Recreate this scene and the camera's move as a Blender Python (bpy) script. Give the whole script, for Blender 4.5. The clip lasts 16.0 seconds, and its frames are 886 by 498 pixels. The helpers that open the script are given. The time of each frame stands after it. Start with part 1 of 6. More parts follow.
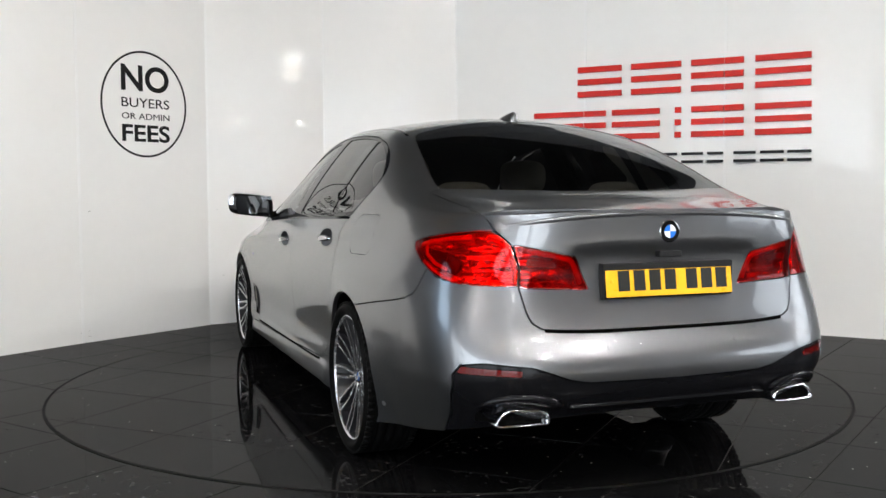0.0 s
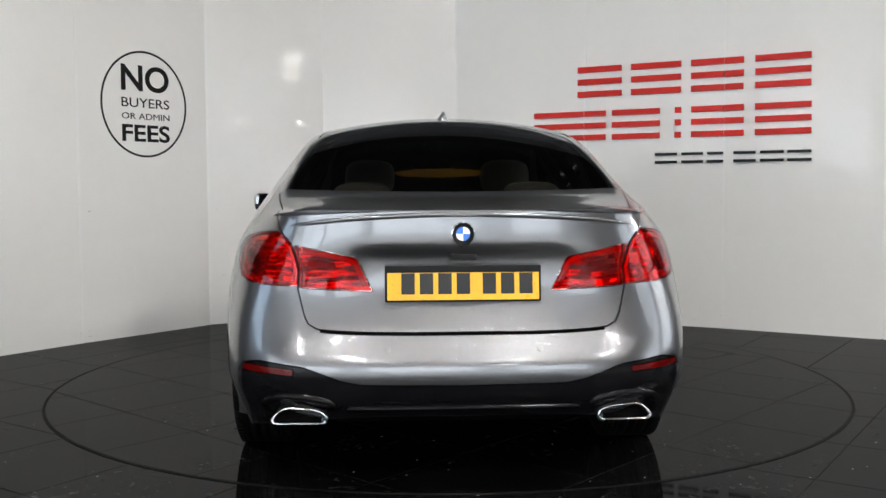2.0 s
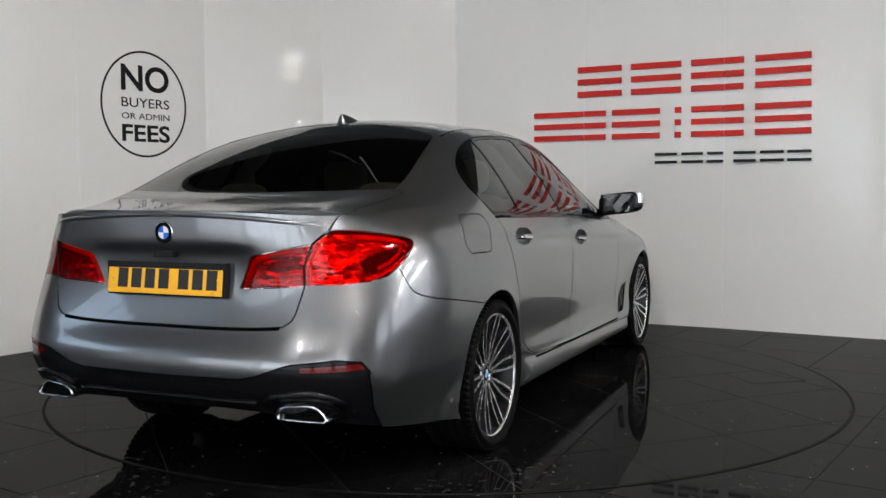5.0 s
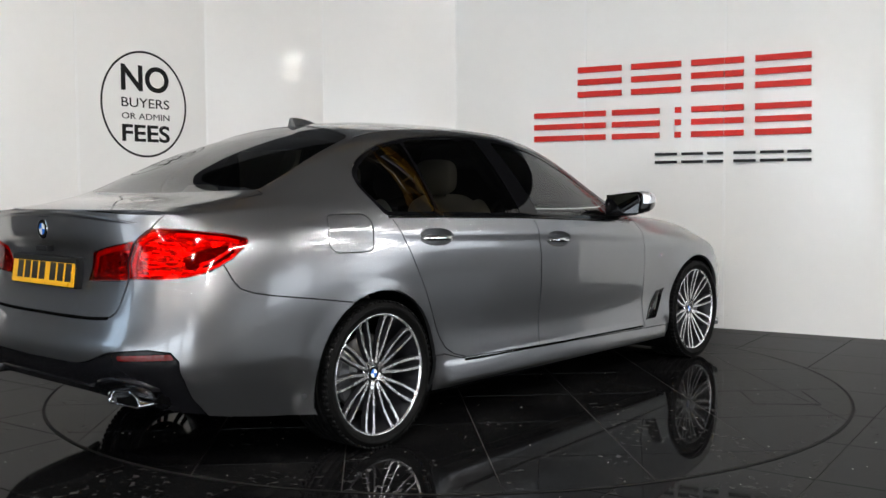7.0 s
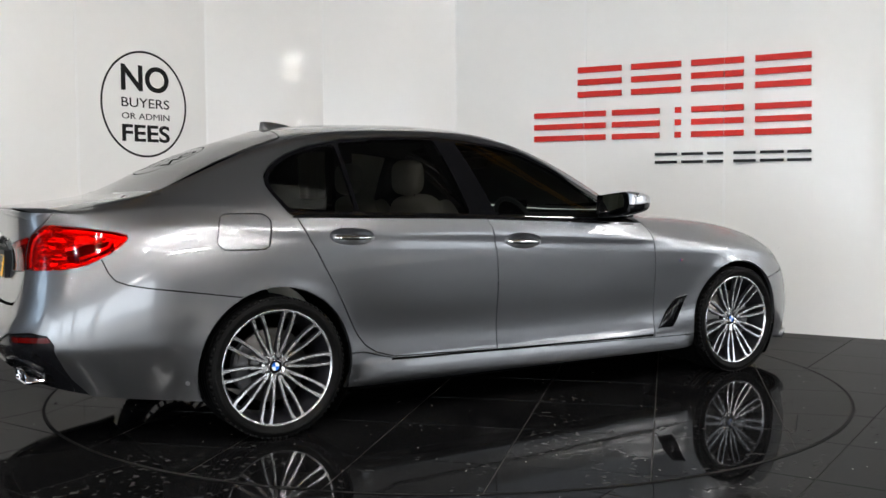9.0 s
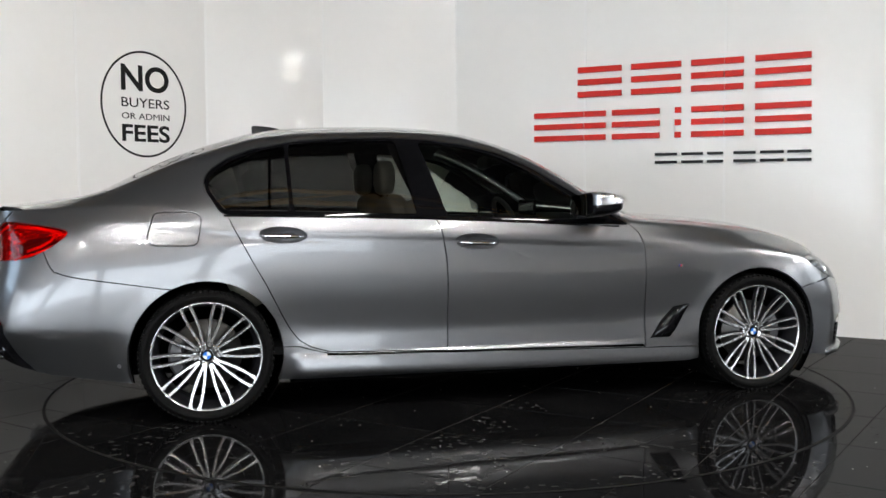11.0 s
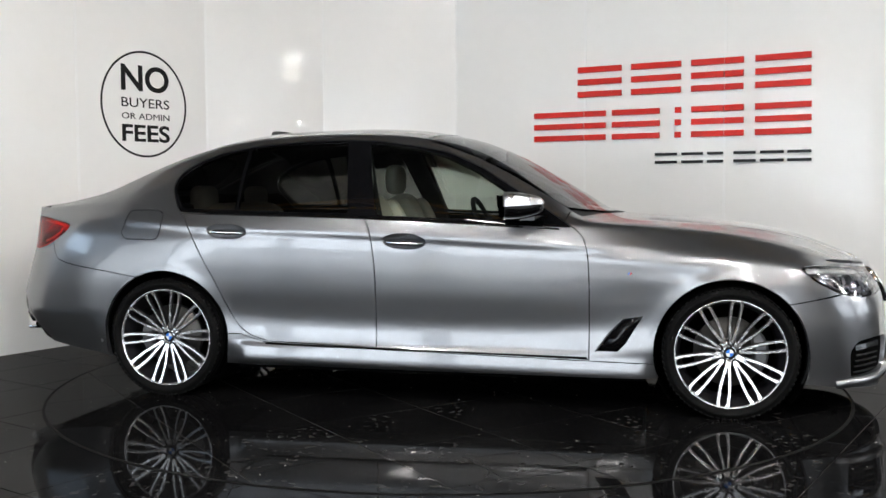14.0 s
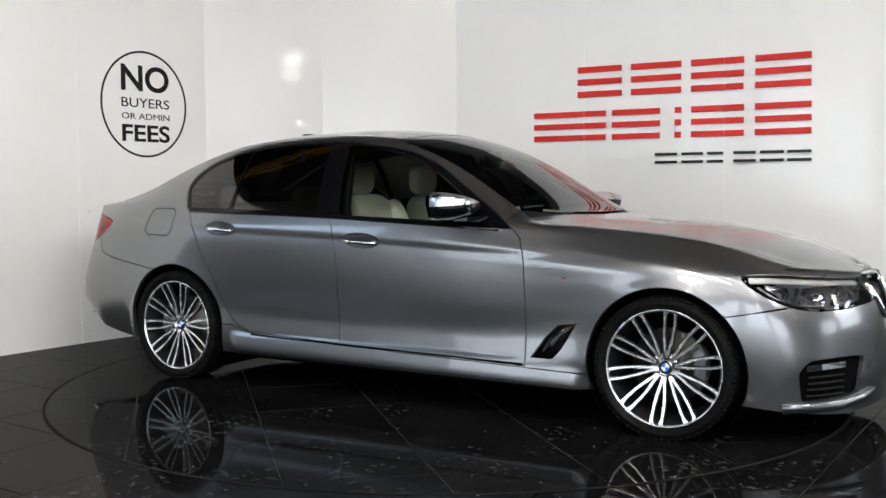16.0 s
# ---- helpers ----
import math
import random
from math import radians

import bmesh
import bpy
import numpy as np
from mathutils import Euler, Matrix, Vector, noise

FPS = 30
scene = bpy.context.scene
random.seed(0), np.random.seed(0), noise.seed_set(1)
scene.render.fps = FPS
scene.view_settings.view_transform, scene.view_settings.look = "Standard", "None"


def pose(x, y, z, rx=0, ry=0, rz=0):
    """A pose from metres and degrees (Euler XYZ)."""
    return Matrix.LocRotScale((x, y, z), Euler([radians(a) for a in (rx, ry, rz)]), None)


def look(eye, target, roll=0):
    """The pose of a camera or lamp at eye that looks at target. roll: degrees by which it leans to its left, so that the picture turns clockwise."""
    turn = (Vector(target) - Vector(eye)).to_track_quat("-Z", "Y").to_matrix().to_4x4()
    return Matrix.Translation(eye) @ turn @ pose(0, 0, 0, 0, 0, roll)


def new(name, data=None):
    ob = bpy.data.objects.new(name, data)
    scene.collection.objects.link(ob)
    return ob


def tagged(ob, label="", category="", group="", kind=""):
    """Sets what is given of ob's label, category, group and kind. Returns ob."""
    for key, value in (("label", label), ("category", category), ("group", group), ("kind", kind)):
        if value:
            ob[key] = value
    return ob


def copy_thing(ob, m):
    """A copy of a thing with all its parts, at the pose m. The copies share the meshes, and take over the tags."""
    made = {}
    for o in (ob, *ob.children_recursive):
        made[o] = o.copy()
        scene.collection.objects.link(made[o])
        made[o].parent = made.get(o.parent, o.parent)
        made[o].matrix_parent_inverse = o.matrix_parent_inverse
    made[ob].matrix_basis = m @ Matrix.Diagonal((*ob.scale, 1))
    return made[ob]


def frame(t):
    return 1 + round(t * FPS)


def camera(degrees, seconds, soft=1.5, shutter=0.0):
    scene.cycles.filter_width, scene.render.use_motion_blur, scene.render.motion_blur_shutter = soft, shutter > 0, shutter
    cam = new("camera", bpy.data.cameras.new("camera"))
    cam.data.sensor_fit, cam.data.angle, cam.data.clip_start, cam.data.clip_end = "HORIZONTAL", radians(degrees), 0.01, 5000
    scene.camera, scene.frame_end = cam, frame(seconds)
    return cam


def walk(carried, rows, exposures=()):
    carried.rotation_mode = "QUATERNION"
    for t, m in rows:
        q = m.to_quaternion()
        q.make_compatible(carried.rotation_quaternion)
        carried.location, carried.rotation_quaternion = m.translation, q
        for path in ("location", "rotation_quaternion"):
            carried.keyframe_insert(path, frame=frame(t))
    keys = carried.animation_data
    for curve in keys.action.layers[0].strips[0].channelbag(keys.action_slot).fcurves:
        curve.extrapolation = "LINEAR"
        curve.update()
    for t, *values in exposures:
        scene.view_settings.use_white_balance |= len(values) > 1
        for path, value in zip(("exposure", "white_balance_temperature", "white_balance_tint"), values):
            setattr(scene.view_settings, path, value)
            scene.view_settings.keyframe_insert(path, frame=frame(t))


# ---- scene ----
# ---- exposure and lamp strengths ----
EXPOSURES = [(0.0, -0.28), (0.5, -0.35), (1.0, -0.41), (1.5, -0.49), (2.0, -0.63), (2.5, -0.78), (3.0, -0.93), (3.5, -1.02), (4.2, -1.00), (6.3, -0.49), (8.0, -0.42), (9.0, -0.42), (11.5, -0.38), (13.5, -0.35), (16.0, -0.33)]
LAMP_GLOW, DAY_GLOW = 400.0, 7.0
# ---- camera ----
cam = camera(49.78, 16.0, soft=1.5)
EYE = Vector((0.0, -5.703, 1.116))
AHEAD = EYE + Vector((-0.0043, 0.9982, -0.0602))
STILL = look(EYE, AHEAD, -0.275)
walk(cam, [(0.0, STILL), (16.0, STILL)], exposures=EXPOSURES)

# turntable: yaw of the car in degrees at t seconds, and its axis in the car's own plan
YAW0, YAW_RATE = 110.57, -8.767
AXIS_X, AXIS_Y = 1.404, -0.075
RING = 2.252

# ---- world and lights ----
world = bpy.data.worlds.new("showroom_air")
scene.world = world
world.use_nodes = True
world.node_tree.nodes["Background"].inputs[0].default_value = (0.9, 0.95, 1.0, 1)
world.node_tree.nodes["Background"].inputs[1].default_value = 0.01


# ---- materials ----
def mat(name, color, rough=0.5, metal=0.0, spec=0.5, coat=0.0, noise_scale=0.0, noise_amt=0.0, rough_amt=0.0,
        bump=0.0, bump_scale=200.0, emit=0.0, detail=6.0, trans=0.0, ior=1.45, piece=0.0):
    """A principled material with colour variation at two scales, fine relief and gloss variation."""
    m = bpy.data.materials.new(name)
    m.use_nodes = True
    nt = m.node_tree
    b = nt.nodes["Principled BSDF"]
    b.inputs["Base Color"].default_value = (*color, 1)
    b.inputs["Roughness"].default_value = rough
    b.inputs["Metallic"].default_value = metal
    b.inputs["Specular IOR Level"].default_value = spec
    b.inputs["Coat Weight"].default_value = coat
    b.inputs["Coat Roughness"].default_value = 0.03
    b.inputs["Transmission Weight"].default_value = trans
    b.inputs["IOR"].default_value = ior
    if emit:
        b.inputs["Emission Color"].default_value = (*color, 1)
        b.inputs["Emission Strength"].default_value = emit
    tc = nt.nodes.new("ShaderNodeTexCoord")
    if noise_scale:
        big = nt.nodes.new("ShaderNodeTexNoise")
        big.inputs["Scale"].default_value = noise_scale
        big.inputs["Detail"].default_value = detail
        nt.links.new(tc.outputs["Object"], big.inputs["Vector"])
        fine = nt.nodes.new("ShaderNodeTexNoise")
        fine.inputs["Scale"].default_value = noise_scale * 13
        nt.links.new(tc.outputs["Object"], fine.inputs["Vector"])
        mixn = nt.nodes.new("ShaderNodeMath")
        mixn.operation = "MULTIPLY_ADD"
        nt.links.new(fine.outputs["Fac"], mixn.inputs[0])
        mixn.inputs[1].default_value = 0.35
        nt.links.new(big.outputs["Fac"], mixn.inputs[2])
        ramp = nt.nodes.new("ShaderNodeMapRange")
        ramp.inputs["From Min"].default_value = 0.4
        ramp.inputs["From Max"].default_value = 0.95
        ramp.inputs["To Min"].default_value = 1 - noise_amt
        ramp.inputs["To Max"].default_value = 1 + noise_amt
        nt.links.new(mixn.outputs[0], ramp.inputs["Value"])
        hsv = nt.nodes.new("ShaderNodeHueSaturation")
        hsv.inputs["Color"].default_value = (*color, 1)
        value = ramp.outputs[0]
        if piece:
            info = nt.nodes.new("ShaderNodeObjectInfo")
            pr = nt.nodes.new("ShaderNodeMapRange")
            pr.inputs["To Min"].default_value = 1 - piece
            pr.inputs["To Max"].default_value = 1 + piece
            nt.links.new(info.outputs["Random"], pr.inputs["Value"])
            mul = nt.nodes.new("ShaderNodeMath")
            mul.operation = "MULTIPLY"
            nt.links.new(value, mul.inputs[0])
            nt.links.new(pr.outputs[0], mul.inputs[1])
            value = mul.outputs[0]
        nt.links.new(value, hsv.inputs["Value"])
        nt.links.new(hsv.outputs[0], b.inputs["Base Color"])
        if rough_amt:
            rr = nt.nodes.new("ShaderNodeMapRange")
            rr.inputs["From Min"].default_value = 0.4
            rr.inputs["From Max"].default_value = 0.95
            rr.inputs["To Min"].default_value = max(0.01, rough - rough_amt)
            rr.inputs["To Max"].default_value = rough + rough_amt
            nt.links.new(mixn.outputs[0], rr.inputs["Value"])
            nt.links.new(rr.outputs[0], b.inputs["Roughness"])
    if bump:
        bn = nt.nodes.new("ShaderNodeTexNoise")
        bn.inputs["Scale"].default_value = bump_scale
        nt.links.new(tc.outputs["Object"], bn.inputs["Vector"])
        bp = nt.nodes.new("ShaderNodeBump")
        bp.inputs["Strength"].default_value = bump
        bp.inputs["Distance"].default_value = 0.002
        nt.links.new(bn.outputs["Fac"], bp.inputs["Height"])
        nt.links.new(bp.outputs[0], b.inputs["Normal"])
    return m


def floor_tile_mat():
    """Polished black porcelain with dust: fine specks, smudges and dried water marks."""
    m = mat("black_tile", (0.02, 0.02, 0.021), 0.05, 0, 0.0, piece=0.12)
    nt = m.node_tree
    b = nt.nodes["Principled BSDF"]
    geo = nt.nodes.new("ShaderNodeNewGeometry")
    tc = nt.nodes.new("ShaderNodeTexCoord")
    info = nt.nodes.new("ShaderNodeObjectInfo")
    shift = nt.nodes.new("ShaderNodeVectorMath")
    shift.operation = "MULTIPLY_ADD"
    nt.links.new(info.outputs["Random"], shift.inputs[0])
    shift.inputs[1].default_value = (37.0, 91.0, 0.0)
    nt.links.new(tc.outputs["Object"], shift.inputs[2])

    def noise_node(scale, detail, lo, hi):
        n = nt.nodes.new("ShaderNodeTexNoise")
        n.inputs["Scale"].default_value = scale
        n.inputs["Detail"].default_value = detail
        nt.links.new(shift.outputs[0], n.inputs["Vector"])
        r = nt.nodes.new("ShaderNodeMapRange")
        r.inputs["From Min"].default_value = lo
        r.inputs["From Max"].default_value = hi
        nt.links.new(n.outputs["Fac"], r.inputs["Value"])
        return r.outputs[0]

    def math_node(op, a, c):
        n = nt.nodes.new("ShaderNodeMath")
        n.operation = op
        for k, v in enumerate((a, c)):
            if isinstance(v, (int, float)):
                n.inputs[k].default_value = v
            else:
                nt.links.new(v, n.inputs[k])
        return n.outputs[0]

    smear = noise_node(2.3, 5, 0.42, 0.8)
    blot = noise_node(26, 2, 0.60, 0.64)
    zone = noise_node(1.7, 2, 0.45, 0.62)
    grain = noise_node(240, 3, 0.45, 0.75)
    vor = nt.nodes.new("ShaderNodeTexVoronoi")
    vor.inputs["Scale"].default_value = 14
    nt.links.new(shift.outputs[0], vor.inputs["Vector"])
    speck = math_node("LESS_THAN", vor.outputs["Distance"], 0.055)
    pick = nt.nodes.new("ShaderNodeSeparateColor")
    nt.links.new(vor.outputs["Color"], pick.inputs[0])
    speck = math_node("MULTIPLY", speck, math_node("GREATER_THAN", pick.outputs[0], 0.5))
    marks = math_node("MULTIPLY", blot, zone)
    dust = math_node("ADD", math_node("MULTIPLY", smear, 0.007), math_node("MULTIPLY", marks, 0.045))
    dust = math_node("ADD", dust, math_node("MULTIPLY", grain, 0.003))
    dust = math_node("ADD", dust, math_node("MULTIPLY", speck, 0.8))
    dust = math_node("MINIMUM", math_node("ADD", dust, 0.0), 1.0)
    mix = nt.nodes.new("ShaderNodeMix")
    mix.data_type = "RGBA"
    mix.inputs[6].default_value = (0.004, 0.004, 0.0043, 1)
    mix.inputs[7].default_value = (0.62, 0.60, 0.57, 1)
    nt.links.new(dust, mix.inputs[0])
    nt.links.new(mix.outputs[2], b.inputs["Base Color"])
    rough = math_node("ADD", math_node("MULTIPLY", smear, 0.05), math_node("MULTIPLY", marks, 0.08))
    rough = math_node("ADD", rough, TILE_ROUGH)
    b.inputs["Roughness"].default_value = 0.9
    sheen = nt.nodes.new("ShaderNodeBsdfGlossy")
    nt.links.new(rough, sheen.inputs["Roughness"])
    edge = nt.nodes.new("ShaderNodeFresnel")
    edge.inputs[0].default_value = 1.42
    both = nt.nodes.new("ShaderNodeMixShader")
    nt.links.new(math_node("MULTIPLY", edge.outputs[0], TILE_GLOSS), both.inputs[0])
    nt.links.new(b.outputs[0], both.inputs[1])
    nt.links.new(sheen.outputs[0], both.inputs[2])
    nt.links.new(both.outputs[0], nt.nodes["Material Output"].inputs[0])
    return m


TILE_ROUGH, TILE_GLOSS = 0.03, 0.34
M_TILE = floor_tile_mat()
M_HALLFLOOR = mat("pale_grey_unseen_floor", (0.46, 0.45, 0.43), 0.3, spec=0.3, noise_scale=1.5, noise_amt=0.12, rough_amt=0.08)
M_GROUT = mat("dark_grout", (0.036, 0.034, 0.032), 0.8, spec=0.1, noise_scale=6, noise_amt=0.4)
M_RUBBER_RING = mat("black_gap", (0.004, 0.004, 0.004), 0.7, spec=0.1, noise_scale=30, noise_amt=0.3)
M_PANEL = mat("white_gloss_panel", (0.82, 0.81, 0.79), 0.05, spec=0.25, noise_scale=0.9, noise_amt=0.025, rough_amt=0.015, bump=0.02, bump_scale=2.5)
M_STRIP = mat("white_joint_strip", (0.85, 0.845, 0.83), 0.25, noise_scale=3, noise_amt=0.04)
M_SCUFF = mat("grey_scuff", (0.35, 0.34, 0.32), 0.6, noise_scale=60, noise_amt=0.4)
M_RED = mat("red_acrylic", (0.58, 0.015, 0.008), 0.3, spec=0.25, noise_scale=5, noise_amt=0.06)
M_BLACKSIGN = mat("black_acrylic", (0.005, 0.005, 0.006), 0.3, spec=0.25, noise_scale=5, noise_amt=0.1)
M_VINYL = mat("black_vinyl", (0.005, 0.005, 0.005), 0.5, spec=0.2, noise_scale=8, noise_amt=0.15)
M_CEIL = mat("dark_roof_sheet", (0.05, 0.05, 0.052), 0.7, noise_scale=1.5, noise_amt=0.15)
M_BACK = mat("grey_showroom_wall", (0.14, 0.14, 0.145), 0.6, noise_scale=0.7, noise_amt=0.2)
M_TRUSS = mat("yellow_painted_steel", (0.55, 0.27, 0.03), 0.45, noise_scale=2, noise_amt=0.1)
M_BLUE = mat("blue_painted_steel", (0.03, 0.08, 0.28), 0.45, noise_scale=2, noise_amt=0.1)
M_TUBE = mat("lit_tube", (1.0, 0.978, 0.945), 0.5, emit=LAMP_GLOW)
# glow of the unseen hall panes, stronger and duller, set to light the car
M_PANE_GLOW = mat("hall_pane_glow", (0.86, 0.93, 1.0), 0.5, emit=DAY_GLOW)
M_PANE_FILL = mat("added_fill_glow", (0.86, 0.93, 1.0), 0.5, emit=3.4)
M_DAYLIGHT_COOL = mat("cool_daylight_behind_glass", (0.62, 0.80, 1.0), 0.5, emit=5.0)
M_TUBE_DIM = mat("lit_tube_far", (1.0, 0.985, 0.965), 0.5, emit=60.0)
M_HOUSING = mat("lamp_housing", (0.7, 0.7, 0.7), 0.4, noise_scale=4, noise_amt=0.05)


# ---- mesh helpers ----
def link(name, bm, material, parent=None, label="", smooth=False):
    me = bpy.data.meshes.new(name)
    bm.to_mesh(me)
    bm.free()
    for mm in (material if isinstance(material, (list, tuple)) else (material,)):
        me.materials.append(mm)
    if smooth:
        me.polygons.foreach_set("use_smooth", [True] * len(me.polygons))
    ob = new(name, me)
    if parent:
        ob.parent = parent
    if label:
        ob["label"] = label
    return ob


def part(name, bm, material, parent, label="", smooth=False):
    return link(name, bm, material, parent, label, smooth)


def share(name, ob, parent, m):
    """Another object on the same mesh."""
    o = new(name, ob.data)
    o.parent = parent
    o.matrix_basis = m
    return o


def box(bm, x0, x1, y0, y1, z0, z1, bevel=0.0, m=None):
    """A box, optionally with bevelled edges."""
    vs = [bm.verts.new(p) for p in ((x0, y0, z0), (x1, y0, z0), (x1, y1, z0), (x0, y1, z0), (x0, y0, z1), (x1, y0, z1), (x1, y1, z1), (x0, y1, z1))]
    fs = [bm.faces.new([vs[i] for i in q]) for q in ((0, 3, 2, 1), (4, 5, 6, 7), (0, 1, 5, 4), (1, 2, 6, 5), (2, 3, 7, 6), (3, 0, 4, 7))]
    made = list(vs)
    if bevel:
        r = bmesh.ops.bevel(bm, geom=list({e for f in fs for e in f.edges}), offset=bevel, segments=2, affect="EDGES", profile=0.7)
        made = list({v for f in r["faces"] for v in f.verts} | {v for v in vs if v.is_valid})
    if m is not None:
        bmesh.ops.transform(bm, matrix=m, verts=made)
    return made


def prism(bm, pts, y0, y1, m=None):
    """A prism from a polygon in the x-z plane."""
    a = [bm.verts.new((p[0], y0, p[1])) for p in pts]
    b = [bm.verts.new((p[0], y1, p[1])) for p in pts]
    n = len(pts)
    bm.faces.new(a)
    bm.faces.new(b[::-1])
    for i in range(n):
        bm.faces.new((a[i], b[i], b[(i + 1) % n], a[(i + 1) % n]))
    if m is not None:
        bmesh.ops.transform(bm, matrix=m, verts=a + b)


def tube(bm, a, b, r, sides=10, caps=True):
    a, b = Vector(a), Vector(b)
    d = b - a
    mtx = Matrix.Translation((a + b) / 2) @ d.to_track_quat("Z", "Y").to_matrix().to_4x4()
    return bmesh.ops.create_cone(bm, cap_ends=caps, segments=sides, radius1=r, radius2=r, depth=d.length, matrix=mtx)["verts"]


# ---- setting: floor, turntable ring, panelled wall ----
def build_floor():
    bm = bmesh.new()
    box(bm, -15, 15, -22, 6, -0.12, -0.0035)
    floor = tagged(link("floor", bm, M_GROUT), "black polished tiled showroom floor with dust and joints", kind="structure")
    # fixed tiles, 0.6 m, laid on the slant
    ang = radians(56)
    e1, e2 = Vector((math.cos(ang), math.sin(ang))), Vector((-math.sin(ang), math.cos(ang)))
    bm = bmesh.new()
    box(bm, -0.2976, 0.2976, -0.2976, 0.2976, -0.006, 0.0, 0.0012)
    first = None
    rest = bmesh.new()
    for i in range(-30, 30):
        for j in range(-30, 30):
            c = e1 * (0.33 + 0.6 * i + 0.3) * -1 + e2 * (0.065 + 0.6 * j + 0.3)
            if c.length < RING - 0.45 or abs(c.x) > 12 or c.y > 4.4 or c.y < -5.3:
                continue
            m = Matrix.Translation((c.x, c.y, 0)) @ Matrix.Rotation(ang, 4, "Z")
            if c.length < 4.6 and c.y > -3.6:
                if first is None:
                    first = part("tile", bm, M_TILE, floor)
                    first.matrix_basis = m
                else:
                    share("tile", first, floor, m)
            else:
                q = [m @ Vector(p) for p in ((-0.298, -0.298, 0), (0.298, -0.298, 0), (0.298, 0.298, 0), (-0.298, 0.298, 0))]
                rest.faces.new([rest.verts.new(p) for p in q])
    tagged(part("tile_field", rest, M_TILE, floor), kind="stuff")
    # pale floor added for the hall beyond the display area, out of view
    bm = bmesh.new()
    box(bm, -14.95, 14.95, -21.95, -4.85, -0.1, 0.004)
    tagged(link("floor_hall", bm, M_HALLFLOOR), "pale grey floor of the hall, added out of view", kind="structure")


def clip_to_disc(poly, radius):
    """The part of a convex polygon inside a disc about the origin."""
    n = 180
    for k in range(n):
        a = 2 * math.pi * (k + 0.5) / n
        nx, ny = math.cos(a), math.sin(a)
        out = []
        for i in range(len(poly)):
            p, q = poly[i], poly[(i + 1) % len(poly)]
            dp, dq = p[0] * nx + p[1] * ny - radius, q[0] * nx + q[1] * ny - radius
            if dp <= 0:
                out.append(p)
            if dp * dq < 0:
                s = dp / (dp - dq)
                out.append((p[0] + s * (q[0] - p[0]), p[1] + s * (q[1] - p[1])))
        poly = out
        if len(poly) < 3:
            return []
    return poly


def build_turntable():
    """The turning disc: tiles whose joints run at 45 degrees to the car."""
    table = tagged(new("turntable"), "round turntable tiled in black polished porcelain, flush with the floor", "turntable")
    bm = bmesh.new()
    bmesh.ops.create_cone(bm, cap_ends=True, segments=180, radius1=RING - 0.010, radius2=RING - 0.010, depth=0.001, matrix=Matrix.Translation((0, 0, 0.0012)))
    part("base_disc", bm, M_GROUT, table)
    full = None
    ang = radians(46.6 - (YAW0 + YAW_RATE * 2.2))
    for i in range(-4, 4):
        for j in range(-4, 4):
            cx, cy = 0.6 * i + 0.3 + 0.03, 0.6 * j + 0.3 + 0.02
            h = 0.2976
            sq = [(cx - h, cy - h), (cx + h, cy - h), (cx + h, cy + h), (cx - h, cy + h)]
            if all(math.hypot(*p) < RING - 0.014 for p in sq):
                m = Matrix.Rotation(ang, 4, "Z") @ Matrix.Translation((cx, cy, 0))
                if full is None:
                    bm = bmesh.new()
                    box(bm, -h, h, -h, h, 0.0006, 0.0032, 0.0008)
                    full = part("tile", bm, M_TILE, table)
                    full.matrix_basis = m
                else:
                    share("tile", full, table, m)
                continue
            poly = clip_to_disc(sq, RING - 0.013)
            if len(poly) < 3:
                continue
            bm = bmesh.new()
            top = [bm.verts.new((p[0] - cx, p[1] - cy, 0.0032)) for p in poly]
            low = [bm.verts.new((p[0] - cx, p[1] - cy, 0.0006)) for p in poly]
            bm.faces.new(top)
            for k in range(len(poly)):
                bm.faces.new((low[k], low[(k + 1) % len(poly)], top[(k + 1) % len(poly)], top[k]))
            part("tile", bm, M_TILE, table).matrix_basis = Matrix.Rotation(ang, 4, "Z") @ Matrix.Translation((cx, cy, 0))
    # a small square service hatch cut into the tiles, seen as three dark slots
    bm = bmesh.new()
    for x0, x1, y0, y1 in ((-0.17, 0.17, -0.172, -0.166), (-0.172, -0.166, -0.17, 0.17), (0.166, 0.172, -0.17, 0.17)):
        box(bm, x0, x1, y0, y1, 0.0025, 0.0040)
    hatch = part("hatch_slot", bm, M_RUBBER_RING, table, "thin black slots of a square floor hatch")
    a7 = radians(YAW0 + YAW_RATE * 7.0)
    hatch.matrix_basis = Matrix.Rotation(-a7, 4, "Z") @ Matrix.Translation((1.78, -0.62, 0)) @ Matrix.Rotation(radians(-4), 4, "Z")
    # fixed black rim round the disc
    bm = bmesh.new()
    n = 240
    ri, ro = RING - 0.008, RING + 0.004
    rings = [[bm.verts.new((r * math.cos(2 * math.pi * k / n), r * math.sin(2 * math.pi * k / n), z)) for k in range(n)]
             for r, z in ((ri, 0.0005), (ri, 0.0022), (ro, 0.0022), (ro, 0.0005))]
    for a, b in zip(rings, rings[1:]):
        for k in range(n):
            bm.faces.new((a[k], b[k], b[(k + 1) % n], a[(k + 1) % n]))
    bmesh.ops.recalc_face_normals(bm, faces=bm.faces)
    tagged(link("turntable_rim", bm, M_RUBBER_RING), "thin black gap ring around the turntable", kind="structure")
    return table


NODES = ((-3.97, -0.68), (-3.37, 0.35), (-2.71, 1.34), (-2.0, 2.31), (-1.113, 3.0), (0.09, 3.09), (1.185, 2.52), (2.22, 1.97), (3.23, 1.36), (4.20, 0.65))
WALL_H = 3.1


